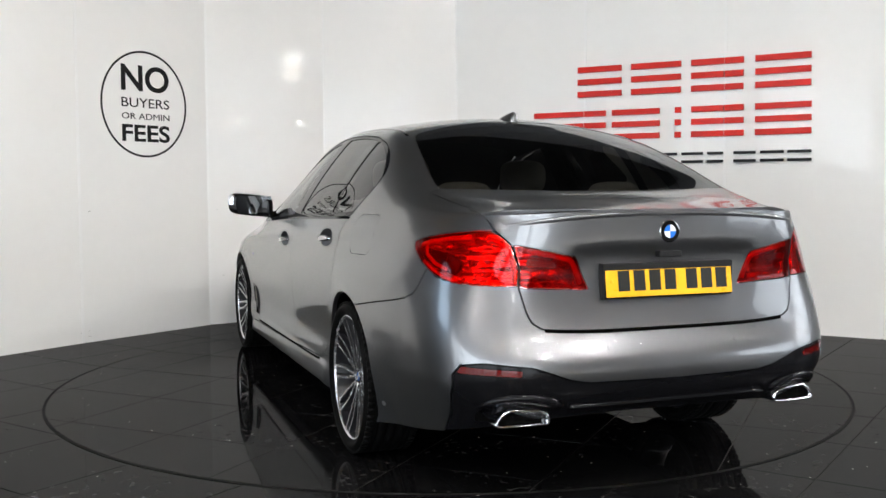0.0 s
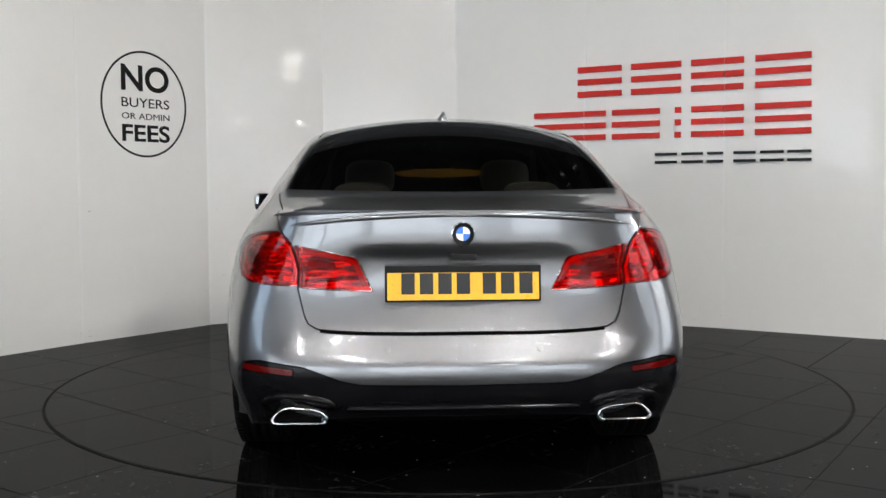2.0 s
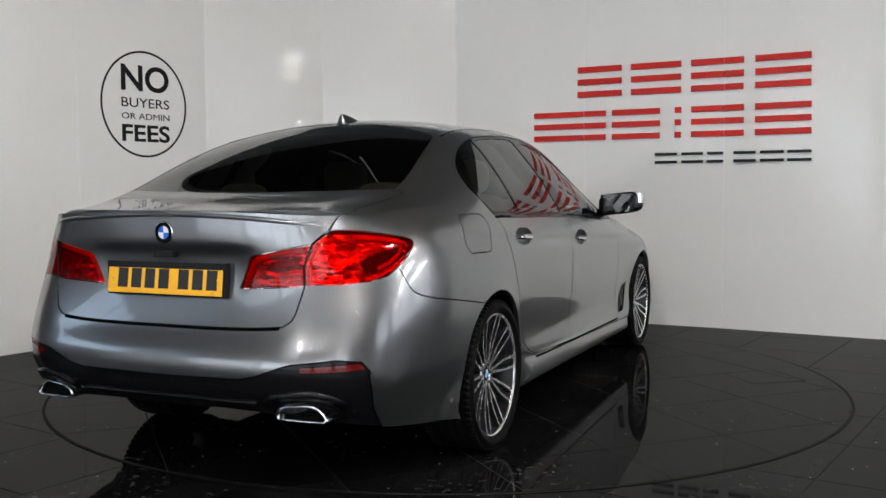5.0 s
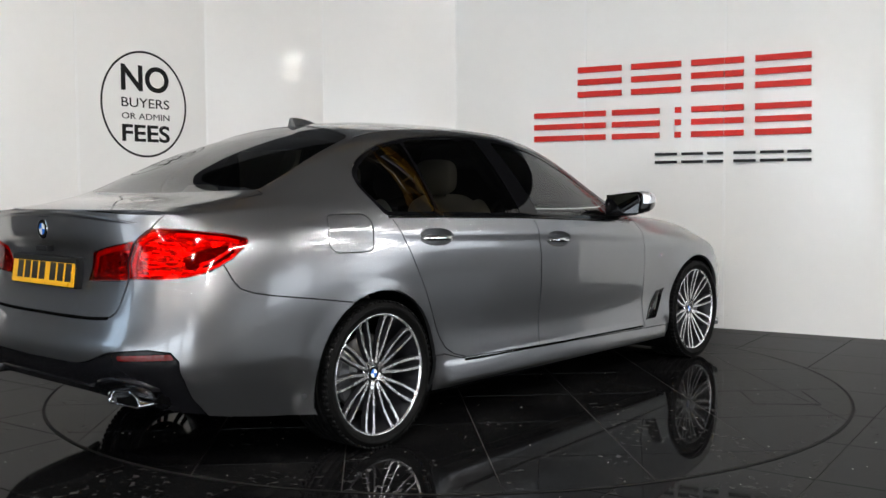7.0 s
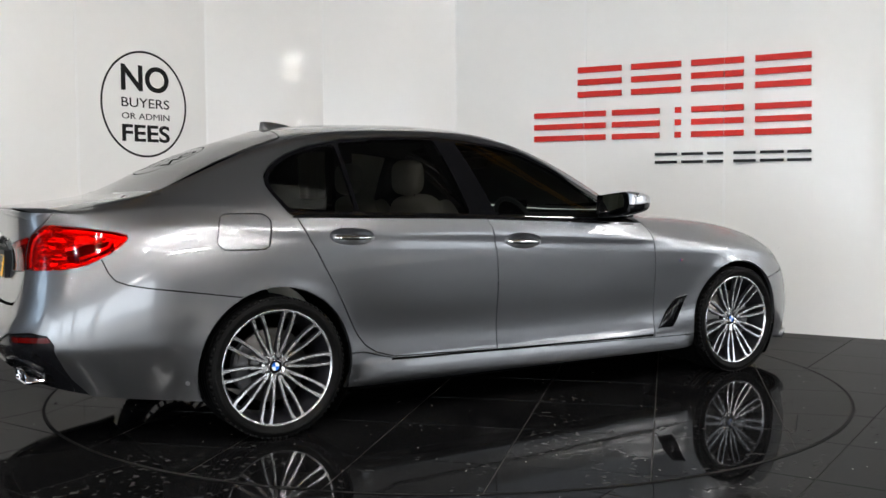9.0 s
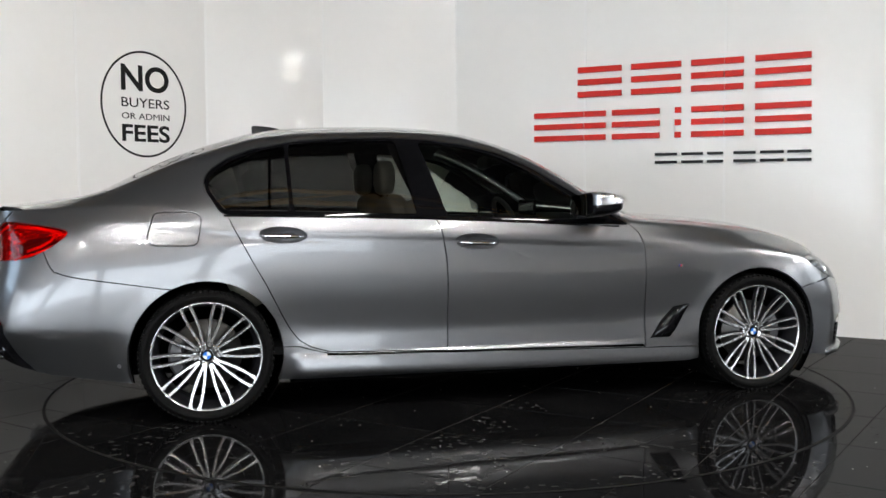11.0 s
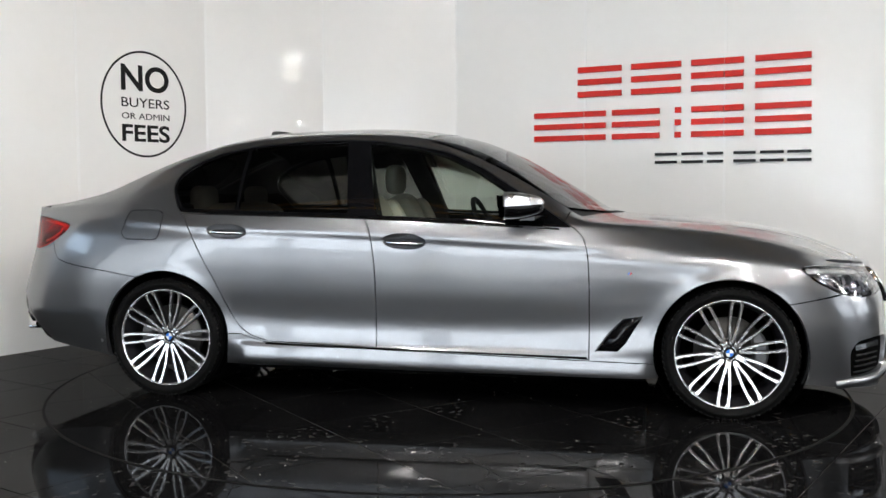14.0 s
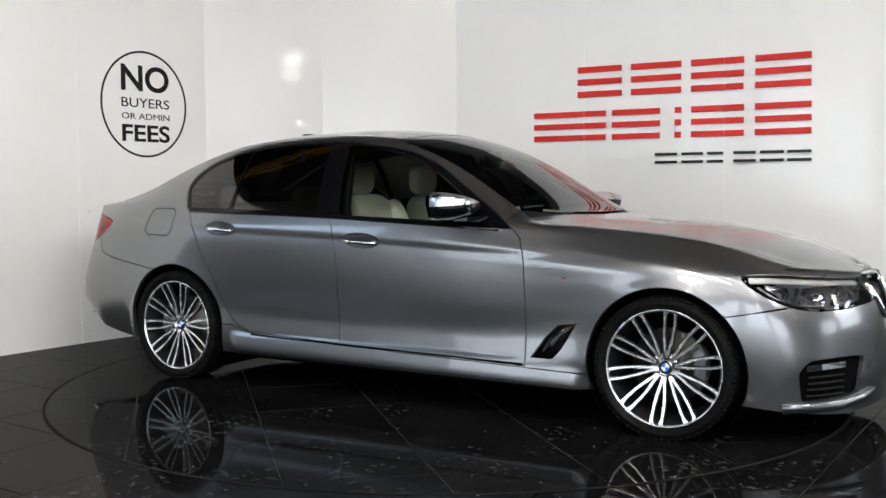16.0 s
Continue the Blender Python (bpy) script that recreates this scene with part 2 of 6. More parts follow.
def panel_pose(i):
    """Origin at the foot of joint i, x along the panel, y into the wall."""
    a, b = Vector(NODES[i]), Vector(NODES[i + 1])
    return Matrix.Translation((a.x, a.y, 0)) @ Matrix.Rotation(math.atan2(b.y - a.y, b.x - a.x), 4, "Z"), (b - a).length


def w_safe(w):
    return w - 0.12


def build_wall():
    wall = tagged(new("wall_back"), "curved wall of glossy white panels with vertical joints", kind="structure")
    for i in range(len(NODES) - 1):
        m, w = panel_pose(i)
        bm = bmesh.new()
        box(bm, 0.002, w - 0.002, 0.0, 0.04, 0.0, WALL_H, 0.0015)
        part("panel", bm, M_PANEL, wall).matrix_basis = m
        bm = bmesh.new()
        box(bm, -0.011, 0.011, -0.003, 0.02, 0.0, WALL_H, 0.0012)
        part("joint_strip", bm, M_STRIP, wall, "narrow white joint strip").matrix_basis = m
        # scuffs and small scratches low on the panel
        rng = random.Random(40 + i)
        if 1 <= i <= 8:
            bm = bmesh.new()
            for _ in range(7):
                x, z, w, h = rng.uniform(0.08, w_safe(w)), rng.choice((rng.uniform(0.015, 0.12), rng.uniform(0.3, 1.1))), rng.uniform(0.006, 0.03), rng.uniform(0.0015, 0.004)
                k = rng.uniform(-0.4, 0.4)
                bm.faces.new([bm.verts.new(q) for q in ((x, -0.0012, z), (x + w, -0.0012, z + k * w), (x + w * 0.9, -0.0012, z + k * w + h), (x + 0.002, -0.0012, z + h))])
            tagged(part("scuff", bm, M_SCUFF, wall, "faint grey scuff marks"), kind="stuff").matrix_basis = m
        # silicone bead at the foot
        bm = bmesh.new()
        prism(bm, [(0.012, 0.0), (w - 0.012, 0.0), (w - 0.012, 0.006), (0.012, 0.006)], -0.005, -0.0005)
        part("sealant_bead", bm, M_GROUT, wall, "thin dark bead along the floor").matrix_basis = m


def build_shell():
    """The plain hall behind the camera: walls and roof with painted trusses, seen in reflections alone."""
    for name, x0, x1, y0, y1 in (("wall_south", -15, 15, -22.2, -22), ("wall_west", -15.2, -15, -22, 6), ("wall_east", 15, 15.2, -22, 6), ("wall_north", -15, 15, 6, 6.2)):
        bm = bmesh.new()
        box(bm, x0, x1, y0, y1, 0, 6.5)
        tagged(link(name, bm, M_BACK), "plain grey hall wall", kind="structure")
    bm = bmesh.new()
    box(bm, -15.2, 15.2, -22.2, 6.2, 6.5, 6.6)
    tagged(link("ceiling", bm, M_CEIL), "dark sheet roof of the hall", kind="structure")
    for k, y in enumerate((1.0, -3.5, -8.0, -12.5, -17.0)):
        truss = tagged(new("roof_truss"), "yellow painted steel roof truss under the roof", "truss", "roof trusses")
        bm = bmesh.new()
        box(bm, -15, 15, -0.06, 0.06, 6.32, 6.48)
        part("top_chord", bm, M_TRUSS, truss)
        bm = bmesh.new()
        box(bm, -15, 15, -0.09, 0.09, 5.32, 5.5)
        part("bottom_chord", bm, M_TRUSS, truss)
        for x in range(-14, 14, 2):
            bm = bmesh.new()
            tube(bm, (x, 0, 5.47), (x + 1, 0, 6.35), 0.035, 8)
            tube(bm, (x + 1, 0, 6.35), (x + 2, 0, 5.47), 0.035, 8)
            part("web", bm, M_BLUE if x % 4 else M_TRUSS, truss)
        truss.matrix_basis = pose(0, y, 0)


def build_glow_panes():
    """Unseen glowing panes far behind the camera and at both sides of the hall, mostly added to brighten the paint."""
    # south panes; the one at -12.3 is added to brighten the front wing
    rows = [(x, -21.9, 0, w, 0.1, 4.7) for x, w in ((-12.3, 4.6), (-6.5, 5.2), (0.0, 5.2), (6.5, 5.2))]
    rows = [(*r, M_PANE_GLOW) for r in rows]
    # west: high cool pane for the bluish corner, two low ones added as fill
    rows += [(-14.9, -5.5, -90, 5.2, 3.6, 6.2, M_DAYLIGHT_COOL), (-14.9, -12.6, -90, 5.2, 0.1, 4.7, M_PANE_FILL), (-14.9, -18.6, -90, 5.2, 0.1, 4.7, M_PANE_GLOW)]
    # east panes, added as fill for the upper flank
    rows += [(14.9, y, 90, 5.2, 1.2, 4.7, M_PANE_FILL) for y in (-0.4, -7.0)]
    for k, (x, y, turn, w, z0, z1, glow) in enumerate(rows):
        win = tagged(new("window_%d" % (k + 1)), "glowing pane with dark frame, out of view, added to light the car", kind="structure")
        bm = bmesh.new()
        box(bm, -w / 2, w / 2, 0.0, 0.02, z0, z1)
        part("pane", bm, glow, win)
        bm = bmesh.new()
        e, mid = w / 2, (z0 + z1) / 2
        for a, b, c, d in ((-e - 0.08, e + 0.08, z0 - 0.08, z0), (-e - 0.08, e + 0.08, z1, z1 + 0.08), (-e - 0.08, -e, z0, z1), (e, e + 0.08, z0, z1), (-0.04, 0.04, z0, z1), (-e, e, mid - 0.03, mid + 0.03)):
            box(bm, a, b, -0.02, 0.06, c, d)
        part("window_frame", bm, M_BLACKSIGN, win)
        win.matrix_basis = pose(x, y, 0, 0, 0, turn)


def build_lamp(reach, glow):
    lamp = tagged(new("twin_tube_light"), "suspended twin tube ceiling light, lit", "ceiling light", "hall lights")
    bm = bmesh.new()
    box(bm, -0.78, 0.78, -0.17, 0.17, 0.03, 0.07, 0.006)
    box(bm, -0.78, 0.78, -0.175, -0.165, -0.012, 0.034)
    box(bm, -0.78, 0.78, 0.165, 0.175, -0.012, 0.034)
    box(bm, -0.785, -0.775, -0.165, 0.165, -0.012, 0.034)
    box(bm, 0.775, 0.785, -0.165, 0.165, -0.012, 0.034)
    part("housing", bm, M_HOUSING, lamp)
    for y in (-0.1, 0.1):
        bm = bmesh.new()
        tube(bm, (-0.75, y, 0.0), (0.75, y, 0.0), 0.032, 10)
        part("tube", bm, glow, lamp, "glowing white tube")
    for x in (-0.5, 0.5):
        bm = bmesh.new()
        tube(bm, (x, 0, 0.07), (x, 0, reach), 0.006, 6)
        part("hanger", bm, M_HOUSING, lamp)
    return lamp


build_floor()
TABLE = build_turntable()
build_wall()
build_shell()
build_glow_panes()
SPOTS = (
    (0.82, [(-1.7, -6.2, 5.7, 90), (1.7, -6.2, 5.7, 90), (5.0, -6.2, 5.7, 90), (-5.0, -10.4, 5.7, 90), (-1.55, -10.4, 5.7, 90), (2.1, -10.4, 5.7, 90), (5.6, -10.4, 5.7, 90),
            (8.4, -1.8, 5.7, 90)]),
    (2.99, [(6.83, -0.71, 3.52, -23), (9.13, -1.71, 3.52, -23)]), (4.14, [(7.02, -0.57, 2.37, -23), (6.2, -1.59, 2.37, -27)]), (3.81, [(1.48, -9.79, 2.7, 97)]))
for reach, spots in SPOTS:
    lamp = build_lamp(reach, M_TUBE if reach < 1 else M_TUBE_DIM)
    lamp.matrix_basis = pose(*spots[0][:3], 0, 0, spots[0][3])
    for sx, sy, sz, sr in spots[1:]:
        copy_thing(lamp, pose(sx, sy, sz, 0, 0, sr))


# ---- wall signs ----
def build_block_sign():
    """Raised sign: red and black plain blocks in three rows."""
    sign = tagged(new("wall_sign"), "raised red and black block sign fixed to the white wall", "sign")

    def bars(i, x0, x1, z0, z1, heights, material, label):
        m, _ = panel_pose(i + 1)
        for a, b in heights:
            bm = bmesh.new()
            box(bm, x0, x1, -0.026, -0.004, z0 + a * (z1 - z0), z0 + b * (z1 - z0), 0.0015)
            part("bar", bm, material, sign, label).matrix_basis = m

    three = ((0.0, 0.19), (0.405, 0.595), (0.81, 1.0))
    red = "flat red acrylic bar"
    for i, x0, x1 in ((5, -0.06, 0.324), (5, 0.408, 0.822), (5, 0.905, 1.165), (6, 0.0, 0.146), (6, 0.237, 0.652)):
        bars(i, x0, x1, 1.91, 2.165, three, M_RED, red)
    for i, x0, x1 in ((4, 0.775, 1.225), (5, 0.0, 0.188), (5, 0.244, 0.649), (5, 0.776, 0.825), (5, 0.909, 1.165), (6, 0.0, 0.151), (6, 0.24, 0.659)):
        bars(i, x0, x1, 1.545, 1.792, three, M_RED, red)
    two = ((0.0, 0.26), (0.74, 1.0))
    for i, x0, x1 in ((5, 0.614, 0.796), (5, 0.834, 1.006), (5, 1.039, 1.165), (6, 0.077, 0.247), (6, 0.282, 0.46), (6, 0.487, 0.664)):
        bars(i, x0, x1, 1.336, 1.423, two, M_BLACKSIGN, "flat black acrylic bar")


def text_mesh(words, height, width, bold):
    """Built-in font letters as a thin mesh, cap height and width in metres, about the origin's left foot."""
    cu = bpy.data.curves.new("letters", "FONT")
    cu.body = words
    cu.offset = bold
    cu.resolution_u = 6
    cu.extrude = 0.01
    ob = bpy.data.objects.new("letters", cu)
    scene.collection.objects.link(ob)
    bpy.context.view_layer.update()
    me = bpy.data.meshes.new_from_object(ob.evaluated_get(bpy.context.evaluated_depsgraph_get()))
    bpy.data.objects.remove(ob)
    bpy.data.curves.remove(cu)
    bm = bmesh.new()
    bm.from_mesh(me)
    bpy.data.meshes.remove(me)
    xs, ys = [v.co.x for v in bm.verts], [v.co.y for v in bm.verts]
    x0, y0, sx, sy = min(xs), min(ys), width / (max(xs) - min(xs)), height / (max(ys) - min(ys))
    for v in bm.verts:
        v.co = Vector(((v.co.x - x0) * sx, -0.002 + 0.1 * v.co.z, (v.co.y - y0) * sy))
    return bm


def build_notice():
    notice = tagged(new("round_notice"), "black lettering inside a thin black circle on the white wall", "sign")
    m, _ = panel_pose(2)
    bm = bmesh.new()
    n = 96
    cx, cz = 0.592, 1.806
    rings = [[bm.verts.new((cx + rx * math.cos(2 * math.pi * k / n), y, cz + rz * math.sin(2 * math.pi * k / n))) for k in range(n)]
             for rx, rz, y in ((0.397, 0.413, -0.0005), (0.397, 0.413, -0.002), (0.381, 0.397, -0.002), (0.381, 0.397, -0.0005))]
    for a, b in zip(rings, rings[1:]):
        for k in range(n):
            bm.faces.new((a[k], b[k], b[(k + 1) % n], a[(k + 1) % n]))
    bmesh.ops.recalc_face_normals(bm, faces=bm.faces)
    part("circle", bm, M_VINYL, notice).matrix_basis = m
    for words, z, h, bold in (("NO", 1.903, 0.204, 0.022), ("BUYERS", 1.779, 0.073, 0.002), ("OR ADMIN", 1.687, 0.048, 0.0), ("FEES", 1.513, 0.134, 0.022)):
        bm = text_mesh(words, h, 0.442, bold)
        o = part("line_of_text", bm, M_VINYL, notice, "black vinyl letters " + words)
        o.matrix_basis = m @ Matrix.Translation((0.378, 0, z))


build_block_sign()
build_notice()


# ---- the car: one smooth shell, cut into its panels ----
# x forward from the rear axle, y to the left, z up from the ground
REAR_HUB, FRONT_HUB, HUB_Z = 0.0, 2.975, 0.322
ARCH_R, ARCH_F = 0.366, 0.362


def spline(knots):
    """A smooth function through (x, value...) knots, held at its ends."""
    xs = np.array([k[0] for k in knots], float)
    vs = np.array([k[1:] for k in knots], float)
    d = np.diff(vs, axis=0) / np.diff(xs)[:, None]
    slope = np.zeros_like(vs)
    slope[1:-1] = np.where(d[:-1] * d[1:] > 0, 2 * d[:-1] * d[1:] / np.where(np.abs(d[:-1] + d[1:]) < 1e-9, 1e-9, d[:-1] + d[1:]), 0)
    slope[0], slope[-1] = d[0], d[-1]

    def value(x):
        x = min(max(x, xs[0]), xs[-1])
        i = min(int(np.searchsorted(xs, x, "right")) - 1, len(xs) - 2)
        h = xs[i + 1] - xs[i]
        s = (x - xs[i]) / h
        out = ((1 + 2 * s) * (1 - s) ** 2 * vs[i] + s * (1 - s) ** 2 * h * slope[i] + s * s * (3 - 2 * s) * vs[i + 1] + s * s * (s - 1) * h * slope[i + 1])
        return float(out[0]) if len(out) == 1 else out
    return value


# stations from the rear centre round the side to the front centre: seven levels of (x, y, z) each
def station(xs, ys, zs):
    full = lambda a: a if isinstance(a, (tuple, list)) else (a,) * 7
    return list(zip(full(xs), full(ys), full(zs)))


STATIONS = [
    station((-1.03, -1.088, -1.102, -1.052, -1.016, -1.040, -1.040), 0.0, (0.33, 0.42, 0.52, 0.635, 0.80, 0.93, 1.048)),
    station((-1.03, -1.084, -1.097, -1.050, -1.018, -1.035, -1.034), 0.33, (0.33, 0.42, 0.52, 0.635, 0.80, 0.93, 1.045)),
    station((-0.99, -1.046, -1.053, -1.018, -0.99, -0.985, -0.982), (0.59, 0.612, 0.617, 0.610, 0.592, 0.580, 0.558), (0.31, 0.42, 0.52, 0.64, 0.79, 0.92, 1.035)),
    station((-0.84, -0.90, -0.90, -0.885, -0.86, -0.84, -0.845), (0.775, 0.798, 0.803, 0.792, 0.763, 0.731, 0.667), (0.27, 0.42, 0.53, 0.65, 0.79, 0.92, 1.033)),
    station(-0.60, (0.852, 0.874, 0.880, 0.877, 0.857, 0.819, 0.740), (0.23, 0.40, 0.53, 0.66, 0.80, 0.93, 1.045)),
    station(-0.36, (0.88, 0.90, 0.905, 0.905, 0.892, 0.86, 0.78), (0.205, 0.38, 0.53, 0.67, 0.80, 0.93, 1.055)),
    station(0.0, (0.885, 0.905, 0.915, 0.922, 0.918, 0.900, 0.842), (0.20, 0.36, 0.53, 0.68, 0.80, 0.92, 1.04)),
    station(0.40, (0.868, 0.893, 0.889, 0.908, 0.918, 0.915, 0.874), (0.185, 0.30, 0.45, 0.62, 0.78, 0.895, 1.018)),
    station(1.20, (0.856, 0.890, 0.885, 0.905, 0.915, 0.915, 0.888), (0.185, 0.285, 0.42, 0.60, 0.76, 0.87, 0.998)),
    station(2.00, (0.856, 0.888, 0.882, 0.900, 0.909, 0.909, 0.881), (0.185, 0.28, 0.42, 0.58, 0.73, 0.835, 0.952)),
    station(2.55, (0.862, 0.900, 0.889, 0.898, 0.908, 0.902, 0.812), (0.185, 0.30, 0.44, 0.58, 0.70, 0.80, 0.922)),
    station(2.975, (0.87, 0.90, 0.915, 0.920, 0.912, 0.882, 0.762), (0.19, 0.36, 0.50, 0.62, 0.70, 0.79, 0.878)),
    station(3.30, (0.86, 0.885, 0.895, 0.892, 0.878, 0.842, 0.722), (0.18, 0.36, 0.50, 0.60, 0.68, 0.75, 0.818)),
    station((3.50, 3.53, 3.53, 3.52, 3.50, 3.47, 3.44), (0.80, 0.81, 0.81, 0.80, 0.78, 0.75, 0.665), (0.16, 0.33, 0.46, 0.56, 0.64, 0.70, 0.765)),
    station((3.68, 3.70, 3.69, 3.68, 3.655, 3.62, 3.572), (0.62, 0.63, 0.63, 0.62, 0.60, 0.57, 0.50), (0.14, 0.30, 0.44, 0.54, 0.62, 0.68, 0.742)),
    station((3.78, 3.81, 3.805, 3.79, 3.77, 3.735, 3.678), 0.30, (0.13, 0.30, 0.42, 0.52, 0.60, 0.66, 0.725)),
    station((3.81, 3.835, 3.83, 3.81, 3.79, 3.77, 3.735), 0.0, (0.13, 0.30, 0.42, 0.52, 0.60, 0.66, 0.72)),
]
CENTRE_Z = spline([(-1.05, 1.048), (-0.8, 1.078), (-0.62, 1.10), (-0.5, 1.148), (-0.35, 1.228), (-0.2, 1.297), (-0.05, 1.354), (0.1, 1.403), (0.25, 1.445), (0.42, 1.469),
                   (0.62, 1.482), (0.93, 1.488), (1.17, 1.481), (1.44, 1.450), (1.64, 1.402), (1.85, 1.316), (2.05, 1.205), (2.26, 1.078), (2.38, 1.004), (2.46, 0.986),
                   (2.66, 0.972), (3.0, 0.942), (3.22, 0.910), (3.40, 0.868), (3.52, 0.825), (3.65, 0.768), (3.735, 0.72)])
RAIL = spline([(-1.05, 0.5, 1.04), (-0.84, 0.56, 1.052), (-0.6, 0.645, 1.09), (-0.45, 0.660, 1.128), (-0.3, 0.650, 1.19), (-0.1, 0.634, 1.273), (0.1, 0.628, 1.337), (0.3, 0.612, 1.383),
               (0.6, 0.60, 1.411), (0.95, 0.60, 1.419), (1.2, 0.60, 1.411), (1.45, 0.606, 1.376), (1.65, 0.626, 1.309), (1.85, 0.656, 1.213), (2.05, 0.692, 1.096),
               (2.2, 0.716, 1.006), (2.32, 0.72, 0.962), (2.5, 0.66, 0.956), (3.0, 0.60, 0.910), (3.3, 0.57, 0.838), (3.51, 0.47, 0.752), (3.735, 0.3, 0.724)])
LEAN = spline([(-0.845, -0.205), (-0.6, -0.11), (-0.36, -0.05), (0.0, 0.0), (2.0, 0.0), (2.975, 0.04), (3.3, 0.16), (3.44, 0.295)])
CREASE_Z = spline([(-0.7, 0.968), (-0.17, 0.934), (0.26, 0.903), (1.12, 0.870), (1.99, 0.826), (2.57, 0.804), (2.9, 0.79)])

SKIRT_Y = spline([(0.18, 0.866), (0.196, 0.892), (0.208, 0.905), (0.222, 0.9095), (0.238, 0.9095), (0.256, 0.9078), (0.276, 0.905), (0.294, 0.902), (0.31, 0.900)])


def catmull(p, u):
    i = min(max(int(u), 0), len(p) - 2)
    s = u - i
    a, b, c, d = p[max(i - 1, 0)], p[i], p[i + 1], p[min(i + 2, len(p) - 1)]
    if i == 0:
        a = (2 * b[0] - c[0], 2 * b[1] - c[1], 2 * b[2] - c[2]) if not MIRROR_ENDS else (c[0], -c[1], c[2])
    if i == len(p) - 2:
        d = (2 * c[0] - b[0], 2 * c[1] - b[1], 2 * c[2] - b[2]) if not MIRROR_ENDS else (b[0], -b[1], b[2])
    return tuple(0.5 * (2 * b[k] + (c[k] - a[k]) * s + (2 * a[k] - 5 * b[k] + 4 * c[k] - d[k]) * s * s + (3 * b[k] - a[k] - 3 * c[k] + d[k]) * s ** 3) for k in range(3))


MIRROR_ENDS = False
NV, NE, NT = 64, 16, 26


def relief(p):
    """Creases and arch lips pressed into the side."""
    x, y, z = p
    if x < -0.9 and 0.6 < z < 0.93:
        # grip over the plate: the panel below it is set back
        fade = min(max((0.37 - y) / 0.06, 0), 1)
        d = 0.915 - z
        x += 0.022 * fade * (min(max(d / 0.014, 0), 1)) * math.exp(-max(d, 0) / 0.11)
        return (x, y, z)
    if y < 0.5 or z > 1.1:
        return p
    fade = min(max((x + 0.55) / 0.35, 0), 1) * min(max((2.85 - x) / 0.5, 0), 1)
    d = z - CREASE_Z(x)
    if d < 0.012:
        y -= 0.010 * fade * math.exp(min(d, 0) / 0.13) * (1 if d < 0 else 1 - d / 0.012)
    # the bumper tucks in below its lower crease, and the doors flare to the sill
    if x < -0.35 and z < 0.455:
        y -= 0.22 * (0.455 - z) * min((-0.35 - x) / 0.1, 1)
    fade = min(max((x - 0.40) / 0.15, 0), 1) * min(max((2.5 - x) / 0.2, 0), 1)
    k = min(max((0.425 - z) / 0.075, 0), 1)
    y += 0.002 * fade * k * k * (3 - 2 * k)
    # the skirt stands out under the doors like a shelf with a rounded lower edge
    fade = min(max((x - 0.40) / 0.06, 0), 1) * min(max((2.62 - x) / 0.06, 0), 1)
    if fade and z < 0.31:
        drop = 0.022 * min(max((x - 0.6) / 1.7, 0), 1)
        y += (SKIRT_Y(z + drop) - y) * fade * min((0.31 - z) / 0.008, 1)
    for hub, rad in ((REAR_HUB, ARCH_R), (FRONT_HUB, ARCH_F)):
        r = math.hypot(x - hub, z - HUB_Z)
        if z > 0.2:
            y += 0.0062 * min(max(1 - (r - rad) / 0.048, 0), 1)
    return (x, y, z)


